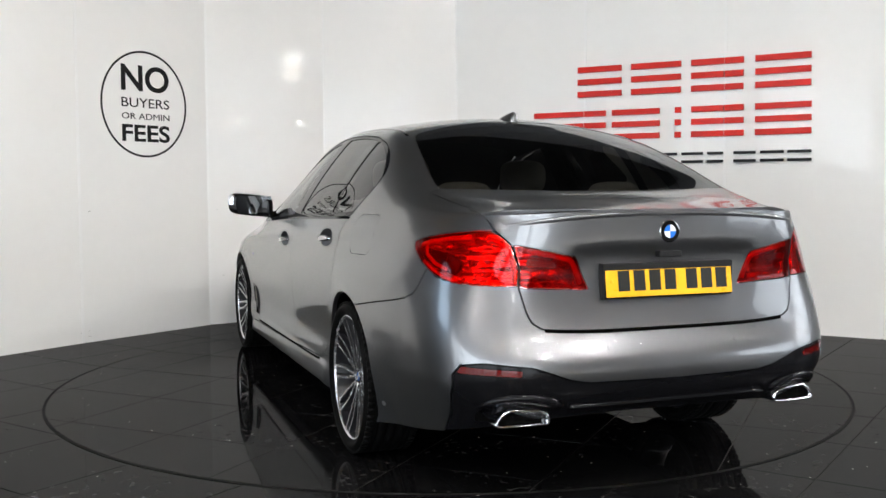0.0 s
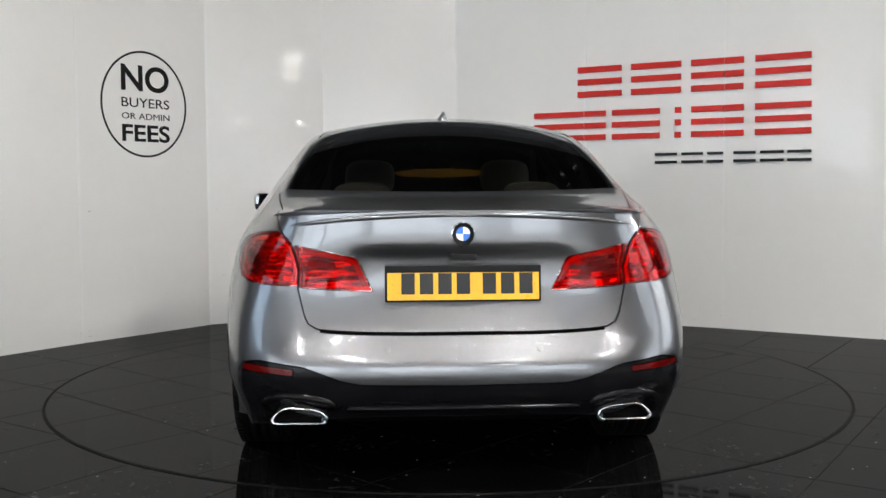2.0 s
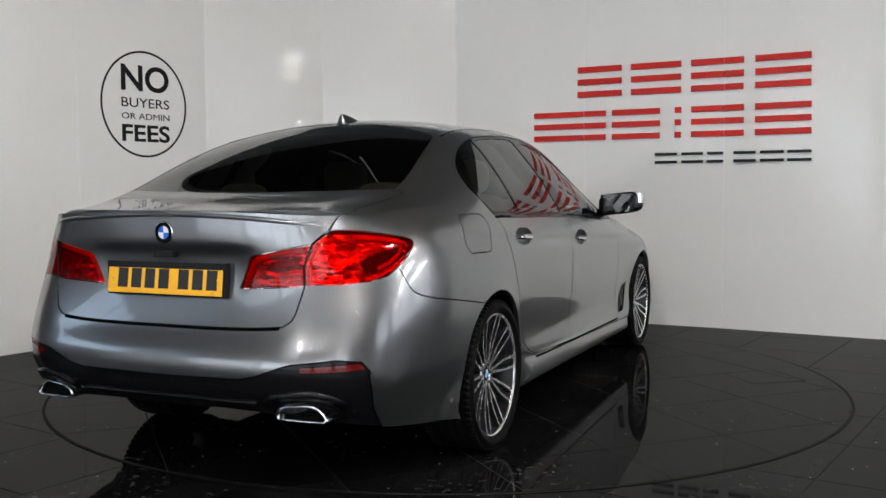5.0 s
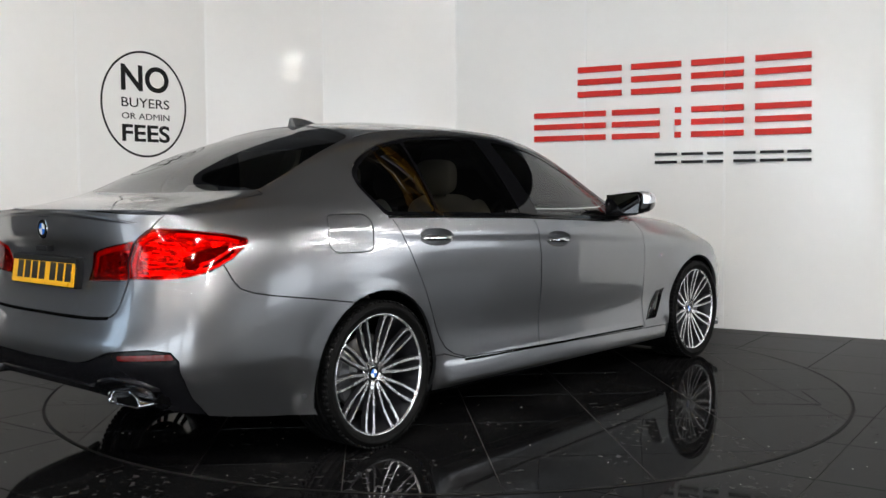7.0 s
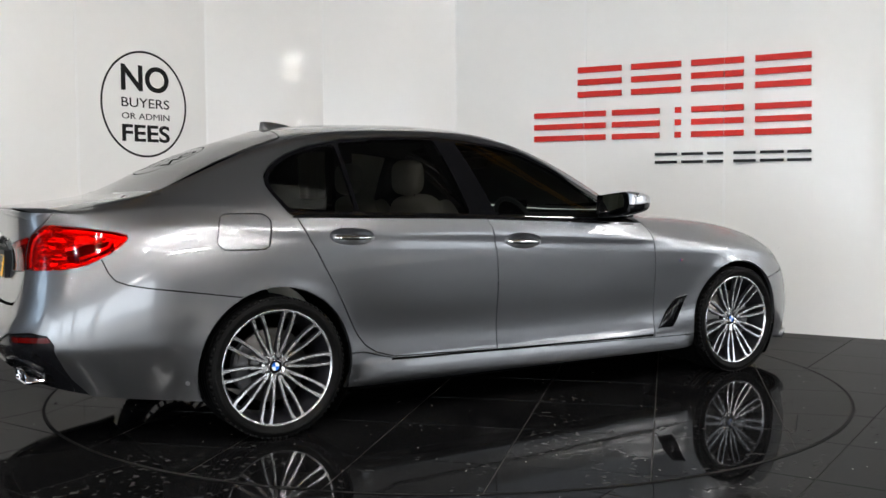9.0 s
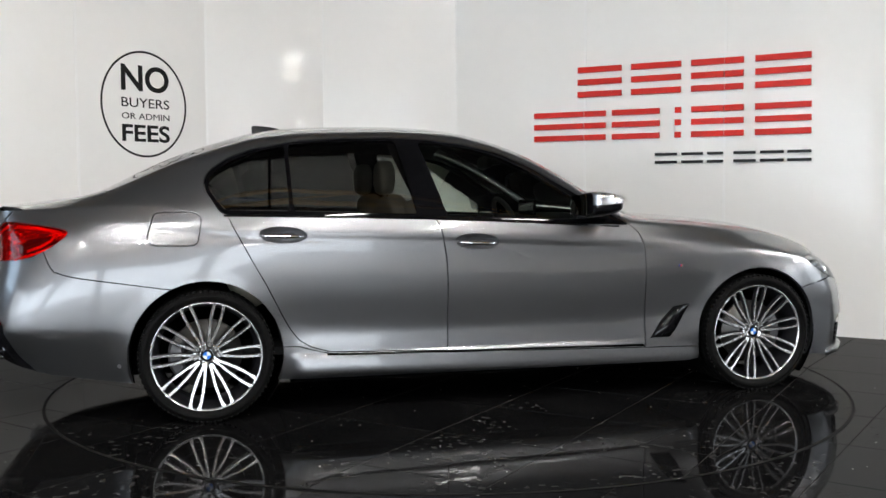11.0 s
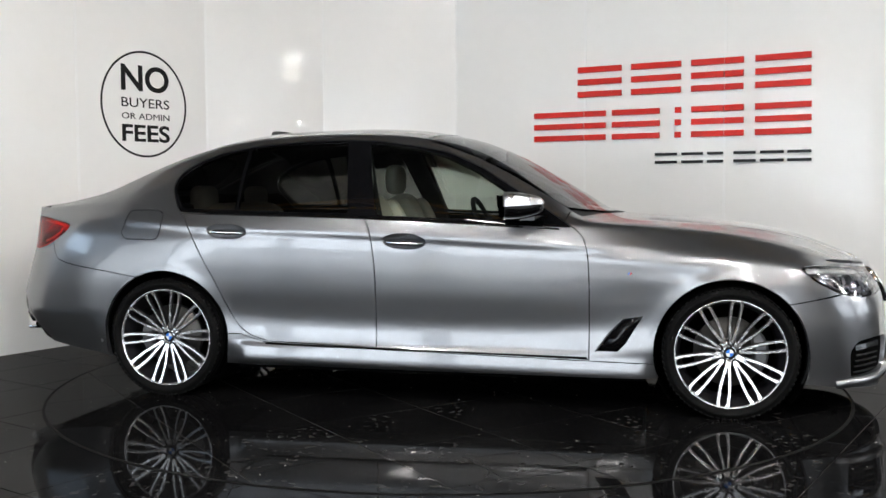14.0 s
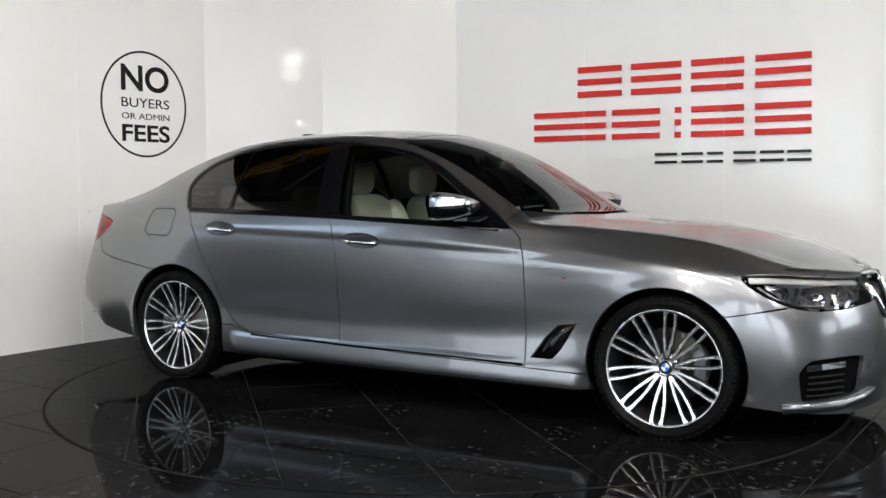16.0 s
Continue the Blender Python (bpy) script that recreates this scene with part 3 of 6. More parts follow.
def build_shell_half():
    """The left half of the outer skin as one smooth grid mesh."""
    global MIRROR_ENDS
    us = []
    for i in range(len(STATIONS) - 1):
        a, b = STATIONS[i][3], STATIONS[i + 1][3]
        n = max(6, int(round(math.dist(a, b) / 0.024)))
        us += [i + k / n for k in range(n)]
    us.append(len(STATIONS) - 1)
    bm = bmesh.new()
    columns = []
    for u in us:
        MIRROR_ENDS = True
        levels = [catmull([s[j] for s in STATIONS], u) for j in range(7)]
        MIRROR_ENDS = False
        col = [relief(catmull(levels, 6 * v / NV)) for v in range(NV + 1)]
        columns.append([bm.verts.new(p) for p in col])
    for a, b in zip(columns, columns[1:]):
        for v in range(NV):
            bm.faces.new((a[v], a[v + 1], b[v + 1], b[v]))
    i0, i1 = us.index(3), us.index(13)
    prev = None
    for i in range(i0, i1 + 1):
        xe, ye, ze = columns[i][NV].co
        lean = LEAN(xe)
        yr, zr = RAIL(xe + 0.25 * lean)
        line = [columns[i][NV]]
        for k in range(1, NE + 1):
            s = k / NE
            bulge = (0.004 + 0.012 * min(max((xe + 0.1) / 0.5, 0), 1)) * math.sin(math.pi * s)
            y = ye + (yr - ye) * s + bulge
            line.append(bm.verts.new((xe + lean * (1 - (y / ye) ** 2), y, ze + (zr - ze) * s + 0.3 * bulge)))
        for k in range(1, NT + 1):
            y = yr * (1 - k / NT)
            x = xe + lean * (1 - (y / ye) ** 2)
            zc = CENTRE_Z(xe + lean)
            line.append(bm.verts.new((x, y, zc - (zc - zr) * (y / yr) ** 2.1)))
        if prev:
            for k in range(NE + NT):
                bm.faces.new((prev[k], prev[k + 1], line[k + 1], line[k]))
        prev = line
    bmesh.ops.recalc_face_normals(bm, faces=bm.faces)
    for _ in range(5):
        inner = [v for v in bm.verts if not v.is_boundary and not (0.42 < v.co.x < 2.6 and v.co.z < 0.32)]
        bmesh.ops.smooth_vert(bm, verts=inner, factor=0.5, use_axis_x=True, use_axis_y=True, use_axis_z=True)
        for v in bm.verts:
            if v.is_boundary and abs(v.co.y) < 0.02:
                v.co.y = 0.0
                nb = [e.other_vert(v) for e in v.link_edges if e.is_boundary and abs(e.other_vert(v).co.y) < 0.02]
                inb = [e.other_vert(v) for e in v.link_edges if not e.is_boundary]
                if len(nb) == 2 and len(inb) == 1:
                    t = (nb[0].co + nb[1].co + 2 * Vector((inb[0].co.x, 0, inb[0].co.z))) / 4
                    v.co = v.co.lerp(Vector((t.x, 0, t.z)), 0.4)
    f = max(bm.faces, key=lambda q: q.calc_center_median().y)
    if f.normal.y < 0:
        bmesh.ops.reverse_faces(bm, faces=bm.faces)
    bm.normal_update()
    return bm


def inside(poly, a, b):
    hit, n = False, len(poly)
    for i in range(n):
        (x1, y1), (x2, y2) = poly[i], poly[(i + 1) % n]
        if (y1 > b) != (y2 > b) and a < (x2 - x1) * (b - y1) / (y2 - y1) + x1:
            hit = not hit
    return hit


def rounded(poly, r, n=5):
    """A polygon with its corners rounded by up to r."""
    out = []
    m = len(poly)
    for i in range(m):
        p, q, s = Vector(poly[i - 1]), Vector(poly[i]), Vector(poly[(i + 1) % m])
        a, b = p - q, s - q
        k = min(r, a.length * 0.45, b.length * 0.45)
        e, f = q + a.normalized() * k, q + b.normalized() * k
        for j in range(n + 1):
            t = j / n
            out.append(tuple((1 - t) ** 2 * e + 2 * t * (1 - t) * q + t * t * f))
    return out


AXES = {"side": (0, 2, 1), "rear": (1, 2, 0), "top": (0, 1, 2)}


def score(bm, poly, view, test):
    """Cut the skin along a polygon drawn in a side, rear or top view, where test(centre, normal) holds."""
    ia, ib, ic = AXES[view]
    pa, pb = [p[0] for p in poly], [p[1] for p in poly]
    a0, a9, b0, b9 = min(pa) - 0.03, max(pa) + 0.03, min(pb) - 0.03, max(pb) + 0.03
    near = set()
    for f in bm.faces:
        c = f.calc_center_median()
        if a0 < c[ia] < a9 and b0 < c[ib] < b9 and test(c, f.normal):
            near.add(f)
    n = len(poly)
    for i in range(n):
        (a1, b1), (a2, b2) = poly[i], poly[(i + 1) % n]
        lo_a, hi_a, lo_b, hi_b = min(a1, a2) - 0.004, max(a1, a2) + 0.004, min(b1, b2) - 0.004, max(b1, b2) + 0.004
        geom = set()
        for f in near:
            aa = [v.co[ia] for v in f.verts]
            if min(aa) > hi_a or max(aa) < lo_a:
                continue
            bb = [v.co[ib] for v in f.verts]
            if min(bb) > hi_b or max(bb) < lo_b:
                continue
            geom.add(f)
            geom.update(f.edges)
            geom.update(f.verts)
        if not geom:
            continue
        co, no = Vector((0, 0, 0)), Vector((0, 0, 0))
        co[ia], co[ib] = a1, b1
        no[ia], no[ib] = b2 - b1, -(a2 - a1)
        if no.length < 1e-7:
            continue
        r = bmesh.ops.bisect_plane(bm, geom=list(geom), dist=1e-5, plane_co=co, plane_no=no.normalized())
        near = {f for f in near if f.is_valid}
        near.update(g for g in r["geom"] if isinstance(g, bmesh.types.BMFace) and g.is_valid)


def classify(bm, layer, code, poly, view, test, only=None):
    ia, ib, ic = AXES[view]
    for f in bm.faces:
        c = f.calc_center_median()
        if (only is None or f[layer] in only) and test(c, f.normal) and inside(poly, c[ia], c[ib]):
            f[layer] = code


# ---- car materials ----
def paint_mat():
    m = mat("blue_grey_metallic_paint", PAINT, 0.30, 0.92, 0.5, coat=1.0)
    nt = m.node_tree
    b = nt.nodes["Principled BSDF"]
    b.inputs["Coat Roughness"].default_value = 0.025
    tc = nt.nodes.new("ShaderNodeTexCoord")
    flake = nt.nodes.new("ShaderNodeTexVoronoi")
    flake.inputs["Scale"].default_value = 2600
    nt.links.new(tc.outputs["Object"], flake.inputs["Vector"])
    mr = nt.nodes.new("ShaderNodeMapRange")
    mr.inputs["To Min"].default_value, mr.inputs["To Max"].default_value = 0.24, 0.36
    nt.links.new(flake.outputs["Distance"], mr.inputs["Value"])
    nt.links.new(mr.outputs[0], b.inputs["Roughness"])
    # faint dust film
    film = nt.nodes.new("ShaderNodeTexNoise")
    film.inputs["Scale"].default_value = 2.2
    film.inputs["Detail"].default_value = 6
    nt.links.new(tc.outputs["Object"], film.inputs["Vector"])
    fr = nt.nodes.new("ShaderNodeMapRange")
    fr.inputs["From Min"].default_value, fr.inputs["From Max"].default_value = 0.35, 0.75
    fr.inputs["To Min"].default_value, fr.inputs["To Max"].default_value = 0.015, 0.06
    nt.links.new(film.outputs["Fac"], fr.inputs["Value"])
    nt.links.new(fr.outputs[0], b.inputs["Coat Roughness"])
    return m


def glass_mat(name, tint, ior=1.6):
    """A clear pane: tinted see-through with a glass sheen."""
    m = bpy.data.materials.new(name)
    m.use_nodes = True
    nt = m.node_tree
    nt.nodes.remove(nt.nodes["Principled BSDF"])
    out = nt.nodes["Material Output"]
    see = nt.nodes.new("ShaderNodeBsdfTransparent")
    see.inputs[0].default_value = (*tint, 1)
    gloss = nt.nodes.new("ShaderNodeBsdfGlossy")
    gloss.inputs["Roughness"].default_value = 0.015
    gloss.inputs[0].default_value = (1, 1, 1, 1)
    fr = nt.nodes.new("ShaderNodeFresnel")
    fr.inputs[0].default_value = ior
    mix = nt.nodes.new("ShaderNodeMixShader")
    nt.links.new(fr.outputs[0], mix.inputs[0])
    nt.links.new(see.outputs[0], mix.inputs[1])
    nt.links.new(gloss.outputs[0], mix.inputs[2])
    nt.links.new(mix.outputs[0], out.inputs[0])
    return m


def ribbed_mat():
    """Silvered lamp bowl with fine ribs and facets."""
    m = mat("ribbed_lamp_bowl", (0.75, 0.62, 0.60), 0.22, 0.85, noise_scale=14, noise_amt=0.35, rough_amt=0.1)
    nt = m.node_tree
    tc = nt.nodes.new("ShaderNodeTexCoord")
    cells = nt.nodes.new("ShaderNodeTexVoronoi")
    cells.inputs["Scale"].default_value = 17
    nt.links.new(tc.outputs["Object"], cells.inputs["Vector"])
    ribs = nt.nodes.new("ShaderNodeTexWave")
    ribs.bands_direction = "Z"
    ribs.inputs["Scale"].default_value = 9
    ribs.inputs["Distortion"].default_value = 2.0
    nt.links.new(tc.outputs["Object"], ribs.inputs["Vector"])
    total = nt.nodes.new("ShaderNodeMath")
    total.operation = "MULTIPLY_ADD"
    nt.links.new(ribs.outputs["Fac"], total.inputs[0])
    total.inputs[1].default_value = 0.25
    nt.links.new(cells.outputs["Distance"], total.inputs[2])
    bp = nt.nodes.new("ShaderNodeBump")
    bp.inputs["Strength"].default_value = 0.8
    bp.inputs["Distance"].default_value = 0.012
    nt.links.new(total.outputs[0], bp.inputs["Height"])
    nt.links.new(bp.outputs[0], nt.nodes["Principled BSDF"].inputs["Normal"])
    return m


PAINT = (0.198, 0.202, 0.211)
M_PAINT = paint_mat()
M_PRIVACY = glass_mat("dark_privacy_glass", (0.23, 0.234, 0.226))
M_CLEAR = glass_mat("green_tinted_glass", (0.70, 0.76, 0.71))
M_LENS = glass_mat("clear_lens", (0.93, 0.94, 0.95))
M_GLOSSBLACK = mat("gloss_black_trim", (0.003, 0.003, 0.0035), 0.03, spec=0.3, noise_scale=3, noise_amt=0.2, rough_amt=0.015)
M_DARKGREY = mat("dark_grey_diffuser", (0.006, 0.006, 0.007), 0.16, spec=0.18, noise_scale=4, noise_amt=0.2, rough_amt=0.06)
M_BLACK = mat("black_plastic", (0.008, 0.008, 0.009), 0.55, spec=0.25, noise_scale=12, noise_amt=0.25, bump=0.15, bump_scale=600)
# near black: shade inside gaps and openings put into the colour; black liners too
M_VOID = mat("dark_cavity", (0.002, 0.002, 0.002), 0.9, spec=0.02, noise_scale=5, noise_amt=0.3)
M_CHROME = mat("polished_chrome", (0.82, 0.83, 0.85), 0.07, 1.0, noise_scale=9, noise_amt=0.03, rough_amt=0.03)
M_SATIN = mat("satin_aluminium", (0.62, 0.62, 0.64), 0.28, 1.0, noise_scale=14, noise_amt=0.05, rough_amt=0.05)
M_ALLOY = mat("machined_alloy", (0.80, 0.80, 0.81), 0.24, 0.85, noise_scale=18, noise_amt=0.04, rough_amt=0.06)
M_ALLOYDARK = mat("dark_painted_alloy", (0.012, 0.012, 0.014), 0.3, 0.0, spec=0.3, noise_scale=9, noise_amt=0.15)
M_TYRE = mat("tyre_rubber", (0.004, 0.004, 0.004), 0.6, spec=0.06, noise_scale=7, noise_amt=0.25, rough_amt=0.12, bump=0.2, bump_scale=160)
M_BRAKE = mat("brake_disc_steel", (0.08, 0.078, 0.075), 0.35, 0.9, noise_scale=30, noise_amt=0.15, rough_amt=0.1)
M_CALIPER = mat("grey_caliper", (0.12, 0.12, 0.125), 0.45, 0.5, noise_scale=12, noise_amt=0.15)
M_REDLENS = glass_mat("red_lens", (0.90, 0.030, 0.014), 1.33)
M_REDLENS_DEEP = glass_mat("deep_red_glass", (0.72, 0.018, 0.009), 1.33)
M_RIBBED = ribbed_mat()
M_REDDARK = mat("deep_red_lens", (0.075, 0.0015, 0.0015), 0.07, 0, 0.2, coat=0.35, noise_scale=7, noise_amt=0.2)
M_REDGLOW = mat("bright_red_light_guide", (0.80, 0.10, 0.06), 0.15, 0, 0.2, coat=0.35, noise_scale=9, noise_amt=0.1)
M_SMOKE = mat("pinkish_clear_lens", (0.30, 0.10, 0.09), 0.12, 0.3, coat=1.0, noise_scale=40, noise_amt=0.3)
M_YELLOW = mat("yellow_plate", (0.82, 0.42, 0.014), 0.3, noise_scale=6, noise_amt=0.05, rough_amt=0.05)
M_INK = mat("black_ink", (0.008, 0.008, 0.008), 0.4, noise_scale=20, noise_amt=0.2)
M_WHITE_ENAMEL = mat("white_enamel", (0.8, 0.8, 0.8), 0.15, coat=0.8, noise_scale=20, noise_amt=0.03)
M_BLUE_ENAMEL = mat("blue_enamel", (0.02, 0.16, 0.62), 0.15, coat=0.8, noise_scale=20, noise_amt=0.05)
M_CREAM = mat("cream_leather", (0.62, 0.58, 0.50), 0.5, noise_scale=7, noise_amt=0.08, bump=0.3, bump_scale=350)
M_TAN = mat("brown_leather", (0.20, 0.10, 0.05), 0.5, noise_scale=7, noise_amt=0.1, bump=0.3, bump_scale=350)
M_CABIN = mat("dark_cabin_trim", (0.012, 0.012, 0.013), 0.7, spec=0.15, noise_scale=9, noise_amt=0.25)
M_HEADLINER = mat("dark_headliner", (0.035, 0.035, 0.037), 0.9, noise_scale=30, noise_amt=0.15)
M_REFLECTORCUP = mat("lamp_reflector", (0.75, 0.77, 0.80), 0.12, 1.0, noise_scale=25, noise_amt=0.2, rough_amt=0.08)
M_MIRROR = mat("mirror_glass", (0.18, 0.185, 0.19), 0.02, 1.0, noise_scale=3, noise_amt=0.02)
SHIFT = Matrix.Translation((-AXIS_X, -AXIS_Y, 0))

CAR = tagged(new("saloon_car"), "blue-grey metallic four-door saloon with black diffuser standing on the turntable", "car")


def carpart(name, bm, material, parent=None, label="", smooth=True):
    """A part of the car, given in the car's plan from the rear axle."""
    o = part(name, bm, material, parent or CAR, label, smooth)
    if parent is None or parent is CAR:
        o.matrix_basis = SHIFT
    return o


def flip(bm):
    """The same mesh on the other side of the car."""
    b = bm.copy()
    for v in b.verts:
        v.co.y = -v.co.y
    bmesh.ops.reverse_faces(b, faces=b.faces)
    return b


(BODY, FDOOR, RDOOR, SKIRT, RBUMP, LID, TAIL_A, TAIL_B, RGLASS, WSCREEN, HOOD, FENDER, FBUMP, HEADLAMP, TRIM, PANE_Q, PANE_R, PANE_F, DIFF, REFLEX,
 CUT, INTAKE, FLAP, COWL, GRIP) = range(25)
HANDLES = ((0.372, 0.905), (1.355, 0.857))


def build_body():
    from mathutils.bvhtree import BVHTree
    bm = build_shell_half()
    bm.verts.ensure_lookup_table()
    bm.faces.ensure_lookup_table()
    smooth_n = [v.normal.copy() for v in bm.verts]
    for v, n in zip(bm.verts, smooth_n):
        if abs(v.co.y) < 1e-4:
            n.y = 0
            n.normalize()
    base_co = [v.co.copy() for v in bm.verts]
    base_faces = [[v.index for v in f.verts] for f in bm.faces]
    tree = BVHTree.FromPolygons(base_co, base_faces)
    SKIN.append(tree)

    def skin_normal(p):
        q, n, i, d = tree.find_nearest(Vector((p.x, abs(p.y), p.z)))
        ids = base_faces[i]
        w = [1 / ((base_co[k] - q).length + 1e-4) ** 2 for k in ids]
        s = sum((smooth_n[k] * a for k, a in zip(ids, w)), Vector())
        s.normalize()
        if p.y < 0:
            s.y = -s.y
        return s

    side = lambda c, n: c.y > 0.45
    low = lambda c, n: c.y > 0.45 and c.z < 1.06
    high = lambda c, n: c.y > 0.45 and c.z > 0.90
    rear = lambda c, n: c.x < -0.78 and n.x < -0.12
    rearside = lambda c, n: c.x < -0.55 and c.y > 0.45
    top = lambda c, n: n.z > 0.25 and c.z > 0.69
    nose = lambda c, n: c.x > 3.3 and c.y > 0.24

    def arch(hub, r):
        return [(hub + r * math.cos(a), HUB_Z + r * math.sin(a)) for a in np.linspace(-0.35 * math.pi, 1.35 * math.pi, 60)]

    dlo = rounded([(0.080, 1.008), (0.0, 1.135), (0.0, 1.185), (0.035, 1.232), (0.12, 1.287), (0.24, 1.332), (0.44, 1.371), (0.71, 1.393), (0.98, 1.398), (1.15, 1.389), (1.36, 1.361),
                   (1.54, 1.322), (1.72, 1.243), (1.89, 1.137), (2.05, 1.040), (2.22, 0.930), (1.56, 0.960), (1.09, 0.981), (0.54, 0.996)], 0.03, 3)
    pane_q = rounded([(0.096, 1.030), (0.022, 1.135), (0.024, 1.180), (0.062, 1.226), (0.15, 1.278), (0.27, 1.322), (0.396, 1.350), (0.406, 1.022)], 0.02, 3)
    pane_r = rounded([(0.430, 1.021), (0.422, 1.355), (0.6, 1.373), (0.8, 1.382), (0.975, 1.382), (1.045, 1.004)], 0.018, 3)
    pane_f = rounded([(1.205, 0.994), (1.105, 1.372), (1.24, 1.362), (1.36, 1.345), (1.53, 1.301), (1.70, 1.222), (1.86, 1.122), (1.975, 1.046), (2.04, 0.962), (1.56, 0.981)], 0.018, 3)
    rdoor = [(0.10, 1.02), (0.14, 0.935), (0.18, 0.861), (0.235, 0.755), (0.29, 0.659), (0.335, 0.565), (0.375, 0.484), (0.41, 0.425), (0.445, 0.382), (0.50, 0.347), (0.60, 0.318), (1.2, 0.300),
             (1.2, 0.65), (1.195, 0.75), (1.18, 0.856), (1.165, 0.93), (1.12, 1.01)]
    fdoor = [(1.12, 1.01), (1.165, 0.93), (1.18, 0.856), (1.195, 0.75), (1.2, 0.65), (1.2, 0.300), (2.30, 0.276), (2.30, 0.646), (2.295, 0.76), (2.285, 0.83), (2.265, 0.885), (2.225, 0.925), (2.17, 0.955)]
    skirt = [(0.30, 0.05), (0.30, 0.352), (0.44, 0.352), (0.52, 0.328), (0.60, 0.310), (1.2, 0.292), (2.3, 0.268), (2.8, 0.258), (2.8, 0.05)]
    rbump = [(-0.75, 0.86), (-0.73, 0.82), (-0.715, 0.78), (-0.69, 0.746), (-0.64, 0.727), (-0.56, 0.711), (-0.33, 0.678), (-0.2, 0.657), (0.1, 0.63), (0.1, 0.02), (-1.4, 0.02), (-1.4, 0.86)]
    lid_r = [(-0.1, 1.2), (0.70, 1.2), (0.645, 1.02), (0.632, 0.98), (0.588, 0.932), (0.562, 0.85), (0.568, 0.782), (0.556, 0.735), (0.545, 0.69), (0.53, 0.662), (0.50, 0.645), (0.44, 0.637), (0.0, 0.628), (-0.1, 0.628)]
    lid_t = [(-1.4, -0.1), (-1.4, 0.60), (-0.96, 0.615), (-0.75, 0.645), (-0.6, 0.672), (-0.455, 0.69), (-0.48, 0.62), (-0.53, 0.45), (-0.572, 0.2), (-0.585, 0), (-0.585, -0.1)]
    rglass = [(-0.585, -0.1), (-0.585, 0), (-0.572, 0.2), (-0.53, 0.45), (-0.48, 0.62), (-0.455, 0.655), (-0.3, 0.64), (-0.1, 0.605), (0.05, 0.575), (0.135, 0.552), (0.17, 0.52), (0.20, 0.42), (0.235, 0.2), (0.24, 0), (0.24, -0.1)]
    wscreen = [(2.40, -0.1), (2.40, 0), (2.385, 0.2), (2.34, 0.4), (2.27, 0.56), (2.17, 0.695), (2.05, 0.676), (1.85, 0.641), (1.65, 0.612), (1.46, 0.588), (1.385, 0.56), (1.40, 0.48), (1.45, 0.25), (1.47, 0), (1.47, -0.1)]
    cowl = [(2.39, -0.1), (2.39, 0), (2.375, 0.2), (2.33, 0.4), (2.26, 0.56), (2.16, 0.69), (2.25, 0.728), (2.31, 0.60), (2.38, 0.40), (2.43, 0.2), (2.445, 0), (2.445, -0.1)]
    hood = [(2.445, -0.1), (2.445, 0), (2.43, 0.2), (2.38, 0.40), (2.31, 0.60), (2.25, 0.728), (2.4, 0.752), (2.7, 0.748), (3.0, 0.722), (3.2, 0.690), (3.34, 0.645), (3.45, 0.585), (3.56, 0.48), (3.65, 0.34), (3.70, 0.2), (3.715, 0), (3.715, -0.1)]
    fender = [(2.17, 0.955), (2.225, 0.925), (2.265, 0.885), (2.285, 0.83), (2.295, 0.76), (2.30, 0.646), (2.30, 0.262), (2.30, 0.02), (3.27, 0.02), (3.27, 0.572), (3.36, 0.588), (3.50, 0.615), (3.6, 0.75), (3.3, 0.92), (2.2, 1.02)]
    fbump = [(3.2, 0.02), (3.2, 0.565), (3.27, 0.572), (3.36, 0.588), (3.50, 0.612), (3.60, 0.592), (3.70, 0.595), (3.78, 0.62), (4.0, 0.76), (4.0, 0.02)]
    lamp = rounded([(3.295, 0.732), (3.31, 0.746), (3.36, 0.750), (3.44, 0.745), (3.56, 0.730), (3.70, 0.708), (3.78, 0.700), (3.78, 0.612), (3.70, 0.595), (3.60, 0.592), (3.52, 0.606), (3.44, 0.636), (3.36, 0.680)], 0.010, 3)
    tail_s = rounded([(-1.3, 0.985), (-0.88, 0.978), (-0.77, 0.964), (-0.67, 0.948), (-0.628, 0.936), (-0.632, 0.914), (-0.70, 0.862), (-0.79, 0.815), (-0.87, 0.795), (-1.3, 0.778)], 0.010, 3)
    tail_r = [(0.572, 0.60), (0.572, 0.782), (0.566, 0.85), (0.592, 0.932), (0.648, 0.985), (0.66, 1.1), (1.2, 1.1), (1.2, 0.60)]
    tail_b = rounded([(0.308, 0.770), (0.322, 0.795), (0.362, 0.886), (0.582, 0.930), (0.558, 0.85), (0.564, 0.784)], 0.010, 2)
    diff = [(-0.1, 0.455), (0.0, 0.455), (0.35, 0.460), (0.42, 0.474), (0.48, 0.498), (0.55, 0.520), (0.70, 0.535), (0.765, 0.525), (0.785, 0.49), (0.783, 0.42), (0.765, 0.34), (0.742, 0.02), (-0.1, 0.02)]
    reflex = rounded([(0.585, 0.490), (0.582, 0.510), (0.765, 0.520), (0.775, 0.498)], 0.006, 2)
    intake = rounded([(3.535, 0.335), (3.575, 0.385), (3.70, 0.395), (3.755, 0.385), (3.74, 0.225), (3.545, 0.205)], 0.02, 3)
    flap = rounded([(-0.235, 1.018), (-0.045, 1.018), (-0.012, 0.99), (-0.032, 0.872), (-0.06, 0.858), (-0.235, 0.860), (-0.268, 0.888)], 0.03, 4)

